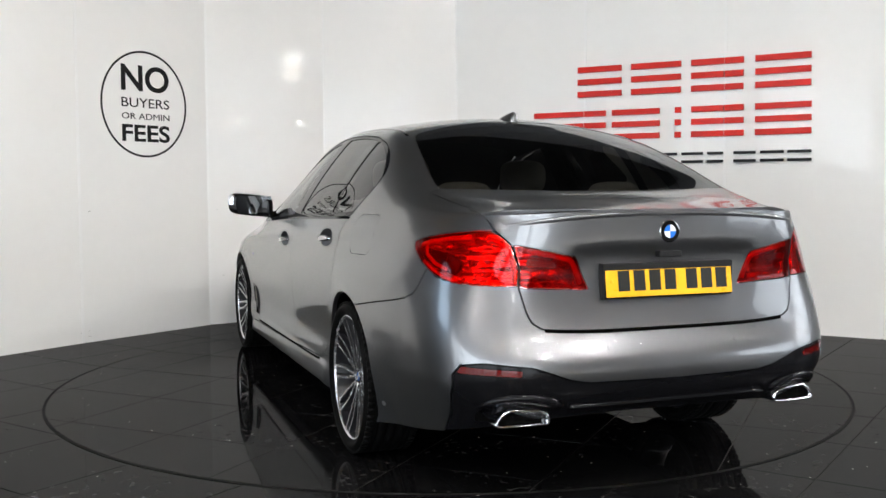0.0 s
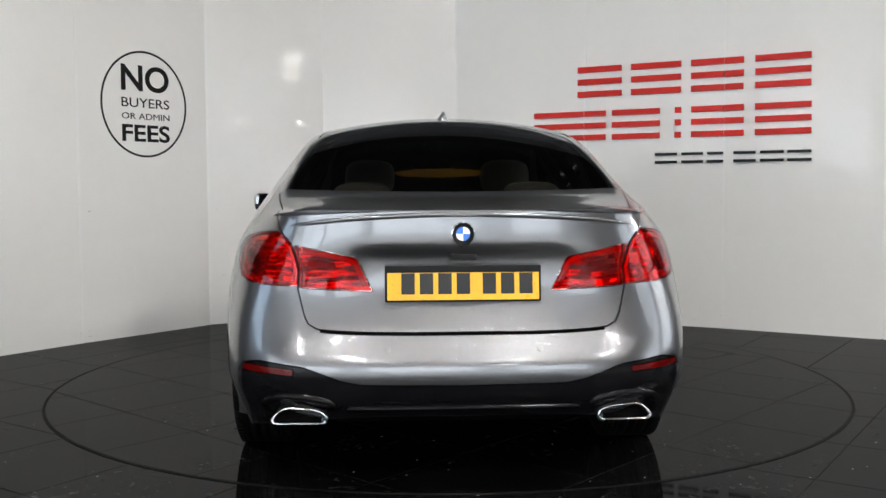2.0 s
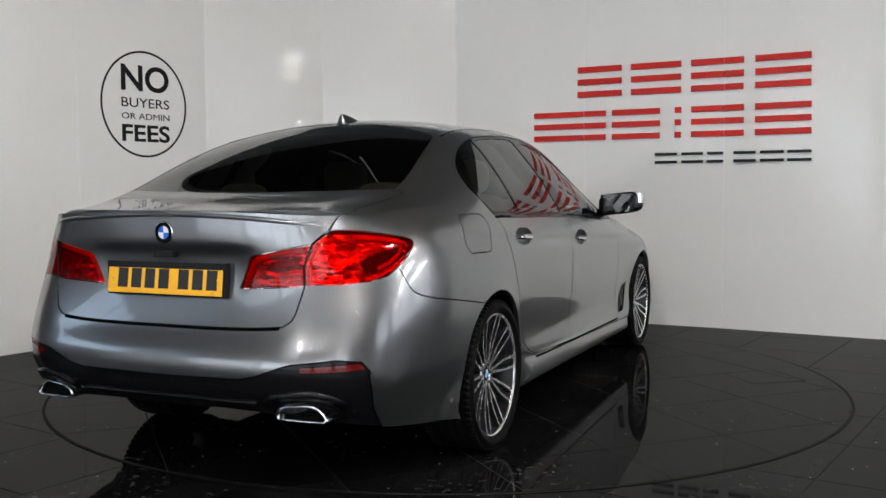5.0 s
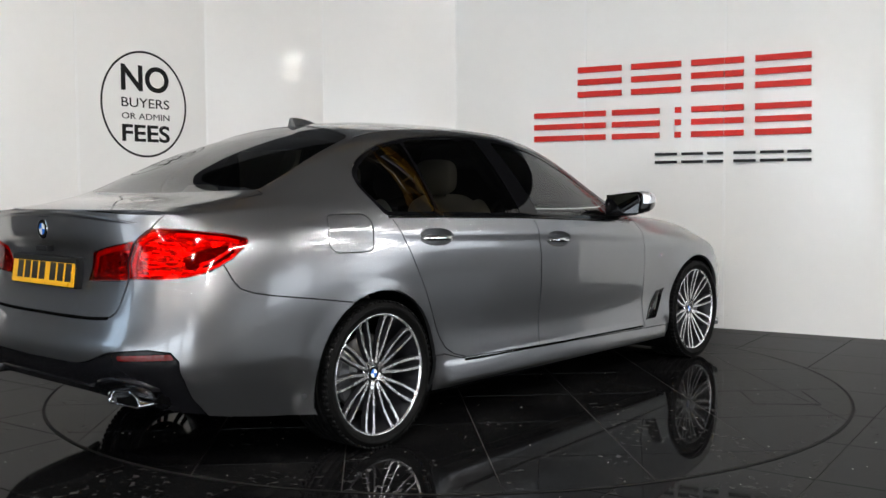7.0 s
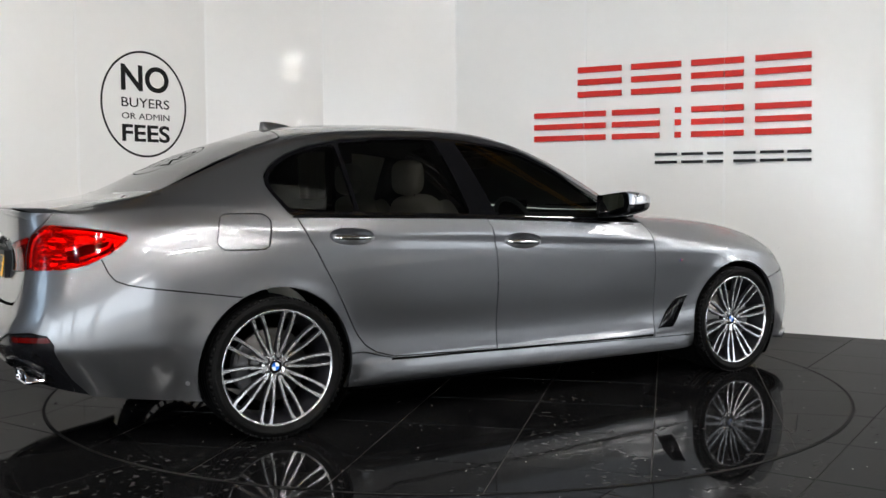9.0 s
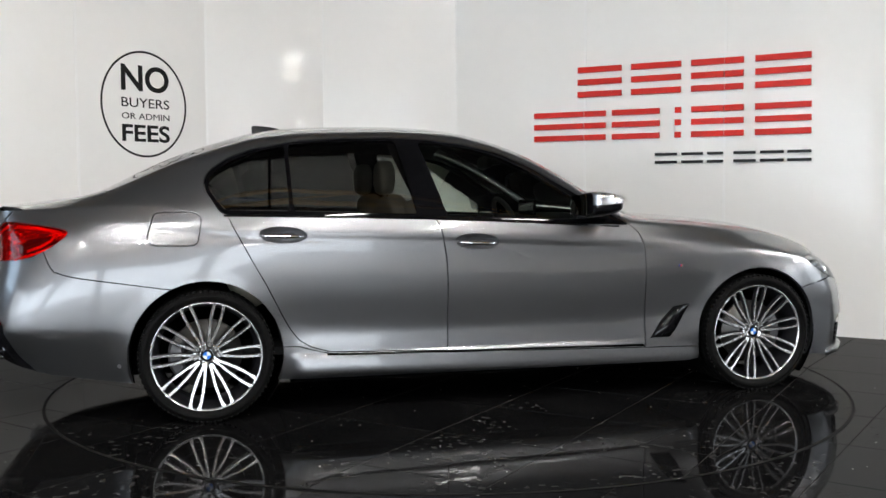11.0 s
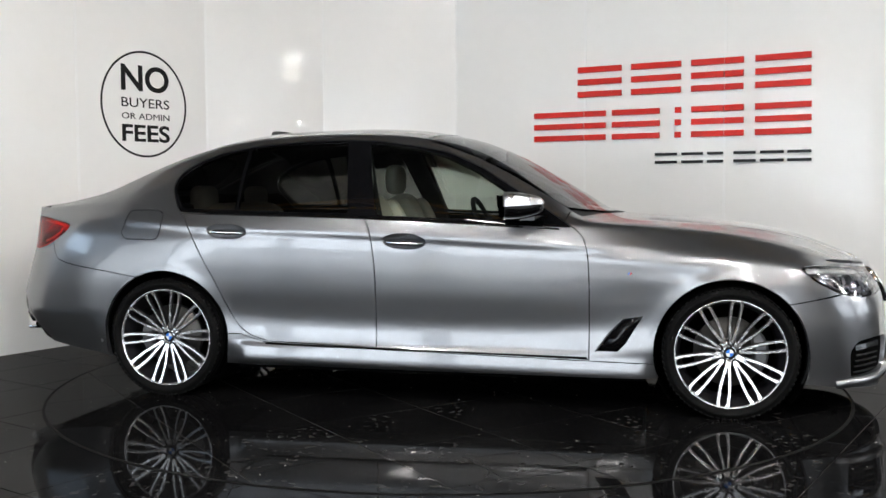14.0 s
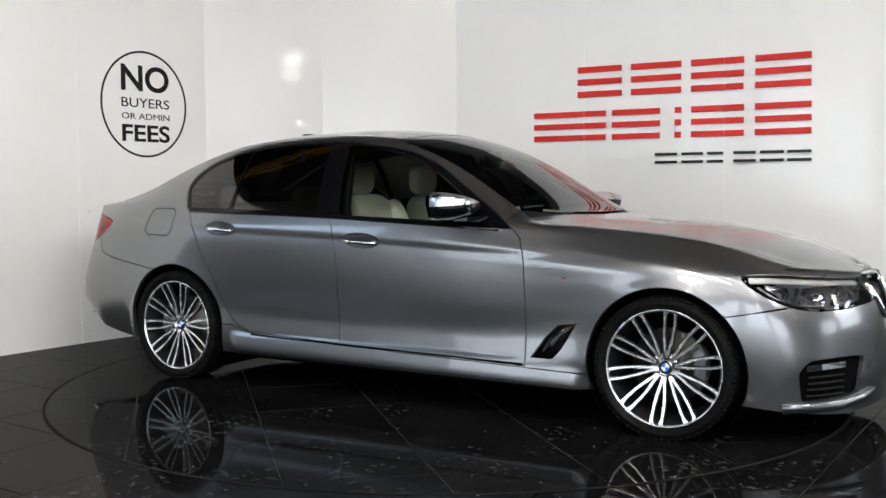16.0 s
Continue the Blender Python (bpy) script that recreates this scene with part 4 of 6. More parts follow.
    grips = [[(hx + 0.115 * math.cos(a), hz + 0.040 * math.sin(a) - 0.004 * math.cos(a)) for a in np.linspace(0, 2 * math.pi, 36, endpoint=False)] for hx, hz in HANDLES]
    jobs = [(g, "side", low) for g in grips] + [(arch(REAR_HUB, ARCH_R), "side", low), (arch(FRONT_HUB, ARCH_F), "side", low), (dlo, "side", high), (pane_q, "side", high), (pane_r, "side", high), (pane_f, "side", high),
            (rdoor, "side", low), (fdoor, "side", low), (skirt, "side", low), (rbump, "side", rearside), (rbump, "side", low), (tail_s, "side", rearside), (tail_r, "rear", rear), (tail_b, "rear", rear),
            (lid_r, "rear", rear), (lid_t, "top", lambda c, n: n.z > 0.25 and c.z > 0.99), (rglass, "top", top), (wscreen, "top", top), (cowl, "top", top), (hood, "top", top), (fender, "side", low), (fbump, "side", nose),
            (lamp, "side", nose), (diff, "rear", rear), (reflex, "rear", rear), (intake, "side", nose), (flap, "side", low)]
    for poly, view, test in jobs:
        score(bm, poly, view, test)
    lay = bm.faces.layers.int.new("panel")
    everywhere = lambda c, n: True
    classify(bm, lay, FENDER, fender, "side", low)
    classify(bm, lay, FBUMP, fbump, "side", lambda c, n: c.x > 3.2)
    classify(bm, lay, RDOOR, rdoor, "side", low)
    classify(bm, lay, FDOOR, fdoor, "side", low)
    classify(bm, lay, SKIRT, skirt, "side", low)
    classify(bm, lay, RBUMP, rbump, "side", lambda c, n: c.x < 0.1)
    classify(bm, lay, HOOD, hood, "top", top)
    classify(bm, lay, COWL, cowl, "top", top)
    classify(bm, lay, WSCREEN, wscreen, "top", top)
    classify(bm, lay, LID, lid_t, "top", lambda c, n: n.z > 0.25 and c.z > 0.99)
    classify(bm, lay, LID, lid_r, "rear", lambda c, n: c.x < -0.78 and n.x < -0.12)
    classify(bm, lay, RGLASS, rglass, "top", top)
    before = {f: f[lay] for f in bm.faces}
    classify(bm, lay, TAIL_A, tail_s, "side", rearside)
    for f in bm.faces:
        if f[lay] == TAIL_A:
            c = f.calc_center_median()
            if c.x < -0.78 and not inside(tail_r, c.y, c.z):
                f[lay] = before[f]
    classify(bm, lay, TAIL_B, tail_b, "rear", rear)
    classify(bm, lay, DIFF, diff, "rear", rear)
    classify(bm, lay, REFLEX, reflex, "rear", rear)
    classify(bm, lay, HEADLAMP, lamp, "side", nose)
    classify(bm, lay, INTAKE, intake, "side", nose)
    classify(bm, lay, TRIM, dlo, "side", high)
    classify(bm, lay, PANE_Q, pane_q, "side", high)
    classify(bm, lay, PANE_R, pane_r, "side", high)
    classify(bm, lay, PANE_F, pane_f, "side", high)
    for g in grips:
        classify(bm, lay, GRIP, g, "side", low)
    classify(bm, lay, FLAP, flap, "side", low, only=(BODY,))
    classify(bm, lay, CUT, arch(REAR_HUB, ARCH_R), "side", low)
    classify(bm, lay, CUT, arch(FRONT_HUB, ARCH_F), "side", low)

    def take(codes):
        b = bm.copy()
        l = b.faces.layers.int["panel"]
        bmesh.ops.delete(b, geom=[f for f in b.faces if f[l] not in codes], context="FACES")
        return b

    def both(b):
        o = flip(b)
        me = bpy.data.meshes.new("half")
        o.to_mesh(me)
        o.free()
        b.from_mesh(me)
        bpy.data.meshes.remove(me)
        bmesh.ops.remove_doubles(b, verts=[v for v in b.verts if abs(v.co.y) < 1e-3], dist=1e-3)
        return b

    def finish(name, b, material, label="", gap=0.0028, depth=0.020, sink=0.0, parent=None):
        """Close a panel: open its joint, sink it if it lies below the skin, and turn its edges in."""
        b.normal_update()
        move = {}
        for e in b.edges:
            if e.is_boundary:
                f = e.link_faces[0]
                d = e.verts[1].co - e.verts[0].co
                if d.length < 1e-7:
                    continue
                t = d.normalized().cross(f.normal)
                if t.dot(f.calc_center_median() - e.verts[0].co) < 0:
                    t = -t
                for v in e.verts:
                    move.setdefault(v, Vector())
                    move[v] += t * d.length
        normals = {v: skin_normal(v.co) for v in b.verts}
        skin = set(b.faces)
        edge_n = {}
        for v, t in move.items():
            if t.length > 1e-9:
                v.co += t.normalized() * gap
        if sink:
            for v in b.verts:
                v.co -= normals[v] * sink
        border = [e for e in b.edges if e.is_boundary]
        if depth:
            pos = {v.index: normals[v] for v in move}
            r = bmesh.ops.extrude_edge_only(b, edges=border)
            fresh = [g for g in r["geom"] if isinstance(g, bmesh.types.BMVert)]
            for v in fresh:
                n = skin_normal(v.co)
                v.co -= n * depth
        me = bpy.data.meshes.new(name)
        b.normal_update()
        b.verts.index_update()
        vn = {v.index: n for v, n in normals.items() if v.is_valid}
        loops = []
        for f in b.faces:
            for l in f.loops:
                loops.append(vn[l.vert.index] if f in skin else f.normal.copy())
            f.smooth = True
        b.to_mesh(me)
        b.free()
        me.materials.append(material)
        me.normals_split_custom_set(loops)
        o = new(name, me)
        o.parent = parent or CAR
        if parent is None:
            o.matrix_basis = SHIFT
        if label:
            o["label"] = label
        return o

    made = {}
    for name, codes, material, label, kw in (
            ("body_frame", (BODY,), M_PAINT, "", {}), ("hood", (HOOD,), M_PAINT, "", {}), ("boot_lid", (LID,), M_PAINT, "", {}), ("rear_bumper", (RBUMP,), M_PAINT, "", {}),
            ("front_bumper", (FBUMP,), M_PAINT, "", {}), ("diffuser", (DIFF,), M_DARKGREY, "gloss dark grey lower bumper insert", dict(sink=0.006)), ("rear_window", (RGLASS,), M_PRIVACY, "dark tinted glass", dict(depth=0.004, sink=0.002)),
            ("windscreen", (WSCREEN,), M_CLEAR, "clear greenish glass", dict(depth=0.004, sink=0.002)), ("cowl", (COWL,), M_BLACK, "black plastic cowl", dict(sink=0.012))):
        made[name] = finish(name, both(take(codes)), material, label, **kw)
    for name, codes, material, label, kw in (
            ("front_door", (FDOOR,), M_PAINT, "", {}), ("rear_door", (RDOOR,), M_PAINT, "", {}), ("side_skirt", (SKIRT,), M_PAINT, "", {}), ("front_wing", (FENDER,), M_PAINT, "", {}),
            ("tail_light", (TAIL_A,), M_REDLENS, "glossy red tail light wrapping the corner", dict(gap=0.002, depth=0.006)), ("boot_light", (TAIL_B,), M_REDLENS_DEEP, "deep red tail light in the boot lid", dict(gap=0.002, depth=0.006)),
            ("reflector", (REFLEX,), M_REDDARK, "slim red rear reflector", dict(gap=0.0, sink=0.003)), ("headlight", (HEADLAMP,), M_LENS, "clear headlight lens", dict(gap=0.001, depth=0.004)),
            ("window_trim", (TRIM,), M_GLOSSBLACK, "gloss black window surround", dict(sink=0.003)), ("quarter_window", (PANE_Q,), M_PRIVACY, "dark tinted glass", dict(sink=0.006, depth=0.0, gap=-0.003)),
            ("rear_side_window", (PANE_R,), M_PRIVACY, "dark tinted glass", dict(sink=0.006, depth=0.0, gap=-0.003)), ("front_side_window", (PANE_F,), M_CLEAR, "clear greenish glass", dict(sink=0.006, depth=0.0, gap=-0.003)),
            ("side_intake", (INTAKE,), M_VOID, "black front air intake", dict(sink=0.02, gap=0.0)), ("quarter_flap", (FLAP,), M_PAINT, "", {})):
        b = take(codes)
        if not b.faces:
            b.free()
            continue
        o = flip(b)
        if name == "quarter_flap":
            made["fuel_flap"] = finish("fuel_flap", o, M_PAINT, "rounded square fuel filler flap", gap=0.003)
            finish("quarter_infill", b, M_PAINT, "", gap=0.0)
            continue
        made[name] = (finish(name, b, material, label, **kw), finish(name, o, material, label, **kw))
    for name, code in (("tail_light", TAIL_A), ("boot_light", TAIL_B)):
        for k in (0, 1):
            b = take((code,))
            finish("lamp_bowl", b if k == 0 else flip(b), M_RIBBED, "ribbed silvery bowl behind the red glass", gap=0.0, depth=0.0, sink=0.020, parent=made[name][k])
            if k:
                b.free()
    # liner behind the joints, near black so the shade of the gaps lies in its colour
    b = take((BODY, HOOD, LID, RBUMP, FBUMP, DIFF, FDOOR, RDOOR, SKIRT, FENDER, TAIL_A, TAIL_B, REFLEX, INTAKE, COWL, FLAP))
    for v in b.verts:
        n = skin_normal(v.co)
        v.co -= n * 0.03
    bmesh.ops.delete(b, geom=[f for f in b.faces if f.calc_center_median().z > 1.10 or (f.calc_center_median().x > 3.3 and f.calc_center_median().z > 0.56 and f.calc_center_median().y > 0.2)], context="FACES")
    finish("inner_structure", both(b), M_VOID, "", gap=0, depth=0)
    SKIN.append(skin_normal)
    bm.free()
    return made


SKIN = []
BODY_PARTS = build_body()


# ---- car details ----
def on_skin(a, b, view, mirror=1):
    """The point of the outer skin that shows at (a, b) in a view, and its normal; mirror=-1 for the right side."""
    if view == "side":
        hit = SKIN[0].ray_cast(Vector((a, 2.0, b)), Vector((0, -1, 0)))
    elif view == "rear":
        hit = SKIN[0].ray_cast(Vector((-3.0, abs(a), b)), Vector((1, 0, 0)))
    elif view == "front":
        hit = SKIN[0].ray_cast(Vector((6.0, abs(a), b)), Vector((-1, 0, 0)))
    else:
        hit = SKIN[0].ray_cast(Vector((a, abs(b), 3.0)), Vector((0, 0, -1)))
    p = hit[0]
    n = SKIN[1](p)
    if mirror < 0 or (view == "rear" and a < 0) or (view == "top" and b < 0) or (view == "front" and a < 0):
        p, n = Vector((p.x, -p.y, p.z)), Vector((n.x, -n.y, n.z))
    return p, n


def plaque(bm, poly, view, lift, thick, mirror=1):
    """A thin plate lying on the skin, its outline given in a view."""
    pts = [on_skin(a, b, view, mirror) for a, b in poly]
    hi = [bm.verts.new(p + n * lift) for p, n in pts]
    lo = [bm.verts.new(p + n * (lift - thick)) for p, n in pts]
    f = bm.faces.new(hi)
    m = len(pts)
    for k in range(m):
        bm.faces.new((hi[k], lo[k], lo[(k + 1) % m], hi[(k + 1) % m]))
    f.normal_update()
    if f.normal.dot(pts[0][1]) < 0:
        bmesh.ops.reverse_faces(bm, faces=[q for v in hi for q in v.link_faces if q.is_valid and True][:0] or list({q for v in hi for q in v.link_faces}))


def strip(bm, line, view, width, lift, thick, mirror=1):
    """A ribbon along an open line on the skin."""
    pts = [on_skin(a, b, view, mirror) for a, b in line]
    rows = []
    for i, (p, n) in enumerate(pts):
        d = (pts[min(i + 1, len(pts) - 1)][0] - pts[max(i - 1, 0)][0]).normalized()
        s = d.cross(n).normalized() * width / 2
        rows.append([bm.verts.new(q) for q in (p - s + n * (lift - thick), p - s + n * lift, p + s + n * lift, p + s + n * (lift - thick))])
    for a, b in zip(rows, rows[1:]):
        for k in range(3):
            bm.faces.new((a[k], a[k + 1], b[k + 1], b[k]))
    bm.faces.new(rows[0])
    bm.faces.new(rows[-1][::-1])
    bmesh.ops.recalc_face_normals(bm, faces=bm.faces)


def lathe(bm, profile, n=96, m=None, closed=False):
    """Turn a profile of (radius, y) about the y axis."""
    rings = [[bm.verts.new((r * math.cos(2 * math.pi * k / n), y, r * math.sin(2 * math.pi * k / n))) for k in range(n)] for r, y in profile]
    pairs = list(zip(rings, rings[1:])) + ([(rings[-1], rings[0])] if closed else [])
    for a, b in pairs:
        for k in range(n):
            bm.faces.new((a[k], a[(k + 1) % n], b[(k + 1) % n], b[k]))
    bmesh.ops.recalc_face_normals(bm, faces=bm.faces)
    return rings


def disc(bm, center, n, r, thick, sides=28, dome=0.0):
    """A round plate at a point, facing along n."""
    mtx = Matrix.Translation(Vector(center)) @ Vector(n).to_track_quat("Z", "Y").to_matrix().to_4x4()
    rings = [[bm.verts.new(mtx @ Vector((rr * math.cos(2 * math.pi * k / sides), rr * math.sin(2 * math.pi * k / sides), z))) for k in range(sides)]
             for rr, z in ((r, 0), (r, thick * 0.7), (r * 0.94, thick), (r * 0.5, thick + dome * 0.7))]
    for a, b in zip(rings, rings[1:]):
        for k in range(sides):
            bm.faces.new((a[k], a[(k + 1) % sides], b[(k + 1) % sides], b[k]))
    top = bm.verts.new(mtx @ Vector((0, 0, thick + dome)))
    for k in range(sides):
        bm.faces.new((rings[-1][k], rings[-1][(k + 1) % sides], top))
    return mtx


def sector(bm, mtx, r, a0, a1, z, sides=8):
    c = bm.verts.new(mtx @ Vector((0, 0, z)))
    rim = [bm.verts.new(mtx @ Vector((r * math.cos(a0 + (a1 - a0) * k / sides), r * math.sin(a0 + (a1 - a0) * k / sides), z))) for k in range(sides + 1)]
    for k in range(sides):
        bm.faces.new((c, rim[k], rim[k + 1]))


def roundel(center, n, r, parent=None, m=None):
    """A plain round emblem: bright rim, black band, blue and white fields."""
    shift = SHIFT if m is None else m
    bm = bmesh.new()
    mtx = disc(bm, center, n, r, 0.003)
    rim = part("emblem", bm, M_CHROME, parent or CAR, "round blue, white and black emblem", True)
    rim.matrix_basis = shift
    bm = bmesh.new()
    sector(bm, mtx, r * 0.93, 0, 2 * math.pi, 0.0036, 28)
    part("band", bm, M_GLOSSBLACK, rim)
    for k, material in ((0, M_WHITE_ENAMEL), (1, M_BLUE_ENAMEL), (2, M_WHITE_ENAMEL), (3, M_BLUE_ENAMEL)):
        bm = bmesh.new()
        sector(bm, mtx, r * 0.58, k * math.pi / 2, (k + 1) * math.pi / 2, 0.0042)
        part("field", bm, material, rim)
    return rim


def build_wheels():
    """Ten pairs of slim spokes in a dark barrel; the front faces are machined bright."""
    R = HUB_Z
    tyre = bmesh.new()
    half = [(0.262, 0.098), (0.267, 0.106), (0.272, 0.108), (0.279, 0.115), (0.288, 0.1205), (0.294, 0.1215), (0.3, 0.1205), (0.301, 0.1185), (0.306, 0.1165), (0.3165, 0.106), (0.3205, 0.094),
            (0.3215, 0.072), (0.3215, 0.066), (0.315, 0.065), (0.315, 0.057), (0.322, 0.056), (0.322, 0.024), (0.315, 0.023), (0.315, 0.015), (0.322, 0.014)]
    lathe(tyre, half + [(r, -y) for r, y in half[::-1]], 120)
    # shoulder blocks
    for k in range(72):
        a = 2 * math.pi * k / 72
        for s in (1, -1):
            mtx = Matrix.Rotation(a, 4, "Y") @ Matrix.Translation((0.3195, s * 0.098, 0))
            box(tyre, -0.006, 0.0032, -0.014, 0.012, -0.0095, 0.0095, 0.0, mtx)
    rim = bmesh.new()
    lathe(rim, [(0.2645, 0.092), (0.2655, 0.104), (0.2635, 0.1075), (0.2595, 0.1055), (0.2555, 0.099), (0.2535, 0.092), (0.249, 0.075), (0.240, 0.05), (0.232, 0.0), (0.230, -0.09), (0.258, -0.105), (0.262, -0.09)], 96)
    for f in rim.faces:
        c = f.calc_center_median()
        f.material_index = 0 if c.y > 0.097 and math.hypot(c.x, c.z) > 0.2555 else 1
    path = ((0.046, 0.0050, 0.0050, 0.066), (0.070, 0.0070, 0.0056, 0.070), (0.100, 0.0125, 0.0062, 0.073), (0.135, 0.0182, 0.0054, 0.077), (0.175, 0.0222, 0.0052, 0.083), (0.215, 0.0236, 0.0054, 0.091), (0.243, 0.0232, 0.0064, 0.097), (0.2575, 0.0195, 0.0105, 0.100))

    def blade(sign):
        b = bmesh.new()
        rows = []
        for r, off, w, y in path:
            c = sign * off
            rows.append([b.verts.new(p) for p in ((r, y, c - w), (r, y, c + w), (r, y - 0.024, c + w + 0.0025), (r, y - 0.024, c - w - 0.0025))])
        for p, q in zip(rows, rows[1:]):
            for k in range(4):
                f = b.faces.new((p[k], q[k], q[(k + 1) % 4], p[(k + 1) % 4]))
                f.material_index = 0 if k == 0 else 1
        b.faces.new(rows[0])
        b.faces.new(rows[-1][::-1])
        bmesh.ops.recalc_face_normals(b, faces=b.faces)
        return b

    hub = bmesh.new()
    lathe(hub, [(0.0, 0.060), (0.034, 0.060), (0.036, 0.0665), (0.062, 0.066), (0.066, 0.060), (0.068, 0.03), (0.05, 0.0)], 60)
    for f in hub.faces:
        c = f.calc_center_median()
        f.material_index = 0 if c.y > 0.06 and math.hypot(c.x, c.z) < 0.066 else 1
    bolt = bmesh.new()
    lathe(bolt, [(0.0, 0.060), (0.008, 0.060), (0.009, 0.0665), (0.0150, 0.0684), (0.0185, 0.0678), (0.0185, 0.05)], 20)
    bdisc = bmesh.new()
    lathe(bdisc, [(0.06, 0.03), (0.08, 0.022), (0.083, 0.012), (0.168, 0.012), (0.17, 0.008), (0.17, -0.012), (0.08, -0.012)], 72)
    cal = bmesh.new()
    rows = []
    for a in np.linspace(-0.66, 0.66, 9):
        e = 0.012 * (abs(a) / 0.66) ** 3
        rows.append([cal.verts.new((r * math.cos(a), y, r * math.sin(a))) for r, y in ((0.112 + e, -0.03), (0.184 - e, -0.03), (0.186 - e, 0.02), (0.174 - e, 0.036 - e), (0.124 + e, 0.036 - e), (0.112 + e, 0.024))])
    for a, b in zip(rows, rows[1:]):
        for k in range(6):
            cal.faces.new((a[k], a[(k + 1) % 6], b[(k + 1) % 6], b[k]))
    cal.faces.new(rows[0])
    cal.faces.new(rows[-1][::-1])
    bmesh.ops.recalc_face_normals(cal, faces=cal.faces)
    first = None
    blades = None
    for hx, side in ((REAR_HUB, -1), (FRONT_HUB, -1), (REAR_HUB, 1), (FRONT_HUB, 1)):
        spin = radians(4 if hx == REAR_HUB else 11)
        base = SHIFT @ Matrix.Translation((hx, side * 0.7975, HUB_Z)) @ Matrix.Rotation(math.pi if side < 0 else 0, 4, "Z")
        turn = Matrix.Rotation(spin, 4, "Y")
        if first is None:
            wheel = part("wheel", rim, [M_ALLOY, M_ALLOYDARK], CAR, "twin-spoke alloy wheel with bright machined faces", True)
            kids = [part("tyre", tyre, M_TYRE, wheel, "black low-profile tyre", True), part("hub", hub, [M_ALLOY, M_ALLOYDARK], wheel, "", True), part("brake_disc", bdisc, M_BRAKE, wheel, "", True)]
            blades = [part("spoke", blade(s), [M_ALLOY, M_ALLOYDARK], wheel) for s in (1, -1)]
            bolts = part("wheel_bolt", bolt, M_BLACK, wheel, "", True)
            caliper = part("caliper", cal, M_CALIPER, wheel)
            first = dict(rim=wheel.data, tyre=kids[0].data, hub=kids[1].data, bdisc=kids[2].data)
        else:
            wheel = new("wheel", first["rim"])
            wheel.parent = CAR
            wheel["label"] = "twin-spoke alloy wheel with bright machined faces"
            for nm, key in (("tyre", "tyre"), ("hub", "hub"), ("brake_disc", "bdisc")):
                o = new(nm, first[key])
                o.parent = wheel
            caliper = share("caliper", caliper, wheel, Matrix.Identity(4))
        caliper.matrix_basis = Matrix.Rotation(radians(180 if hx == REAR_HUB else 0) if side > 0 else radians(0 if hx == REAR_HUB else 180), 4, "Y")
        wheel.matrix_basis = base
        for k in range(10):
            for i in (0, 1):
                mtx = turn @ Matrix.Rotation(2 * math.pi * k / 10, 4, "Y")
                if wheel.data.users == 1 and k == 0:
                    blades[i].matrix_basis = mtx
                else:
                    share("spoke", blades[i], wheel, mtx)
        for k in range(5):
            mtx = turn @ Matrix.Rotation(2 * math.pi * (k + 0.5) / 5, 4, "Y") @ Matrix.Translation((0.053, 0, 0))
            if wheel.data.users == 1 and k == 0:
                bolts.matrix_basis = mtx
            else:
                share("wheel_bolt", bolts, wheel, mtx)
        roundel((0, 0.0605, 0), (0, 1, 0), 0.032, wheel, Matrix.Identity(4))


def build_underbody():
    for hx, rad in ((REAR_HUB, ARCH_R), (FRONT_HUB, ARCH_F)):
        for s in (1, -1):
            bm = bmesh.new()
            n = 36
            rings = []
            for y in (0.50, 0.885):
                rings.append([bm.verts.new((hx + (rad + 0.006) * math.cos(a), s * y, HUB_Z + (rad + 0.006) * math.sin(a))) for a in np.linspace(-0.22 * math.pi, (1.08 if hx < 1 else 1.22) * math.pi, n)])
            for k in range(n - 1):
                bm.faces.new((rings[0][k], rings[0][k + 1], rings[1][k + 1], rings[1][k]))
            bm.faces.new(rings[0])
            carpart("wheel_liner", bm, M_VOID, None, "black wheel arch liner")
    bm = bmesh.new()
    box(bm, -0.95, -0.39, -0.70, 0.70, 0.32, 0.38, 0.02)
    box(bm, 0.40, 2.58, -0.84, 0.84, 0.16, 0.24, 0.02)
    box(bm, 3.36, 3.62, -0.62, 0.62, 0.15, 0.22, 0.02)
    box(bm, -0.42, 3.40, -0.48, 0.48, 0.17, 0.40, 0.02)
    carpart("underbody", bm, M_VOID, None, "black underbody panels", False)


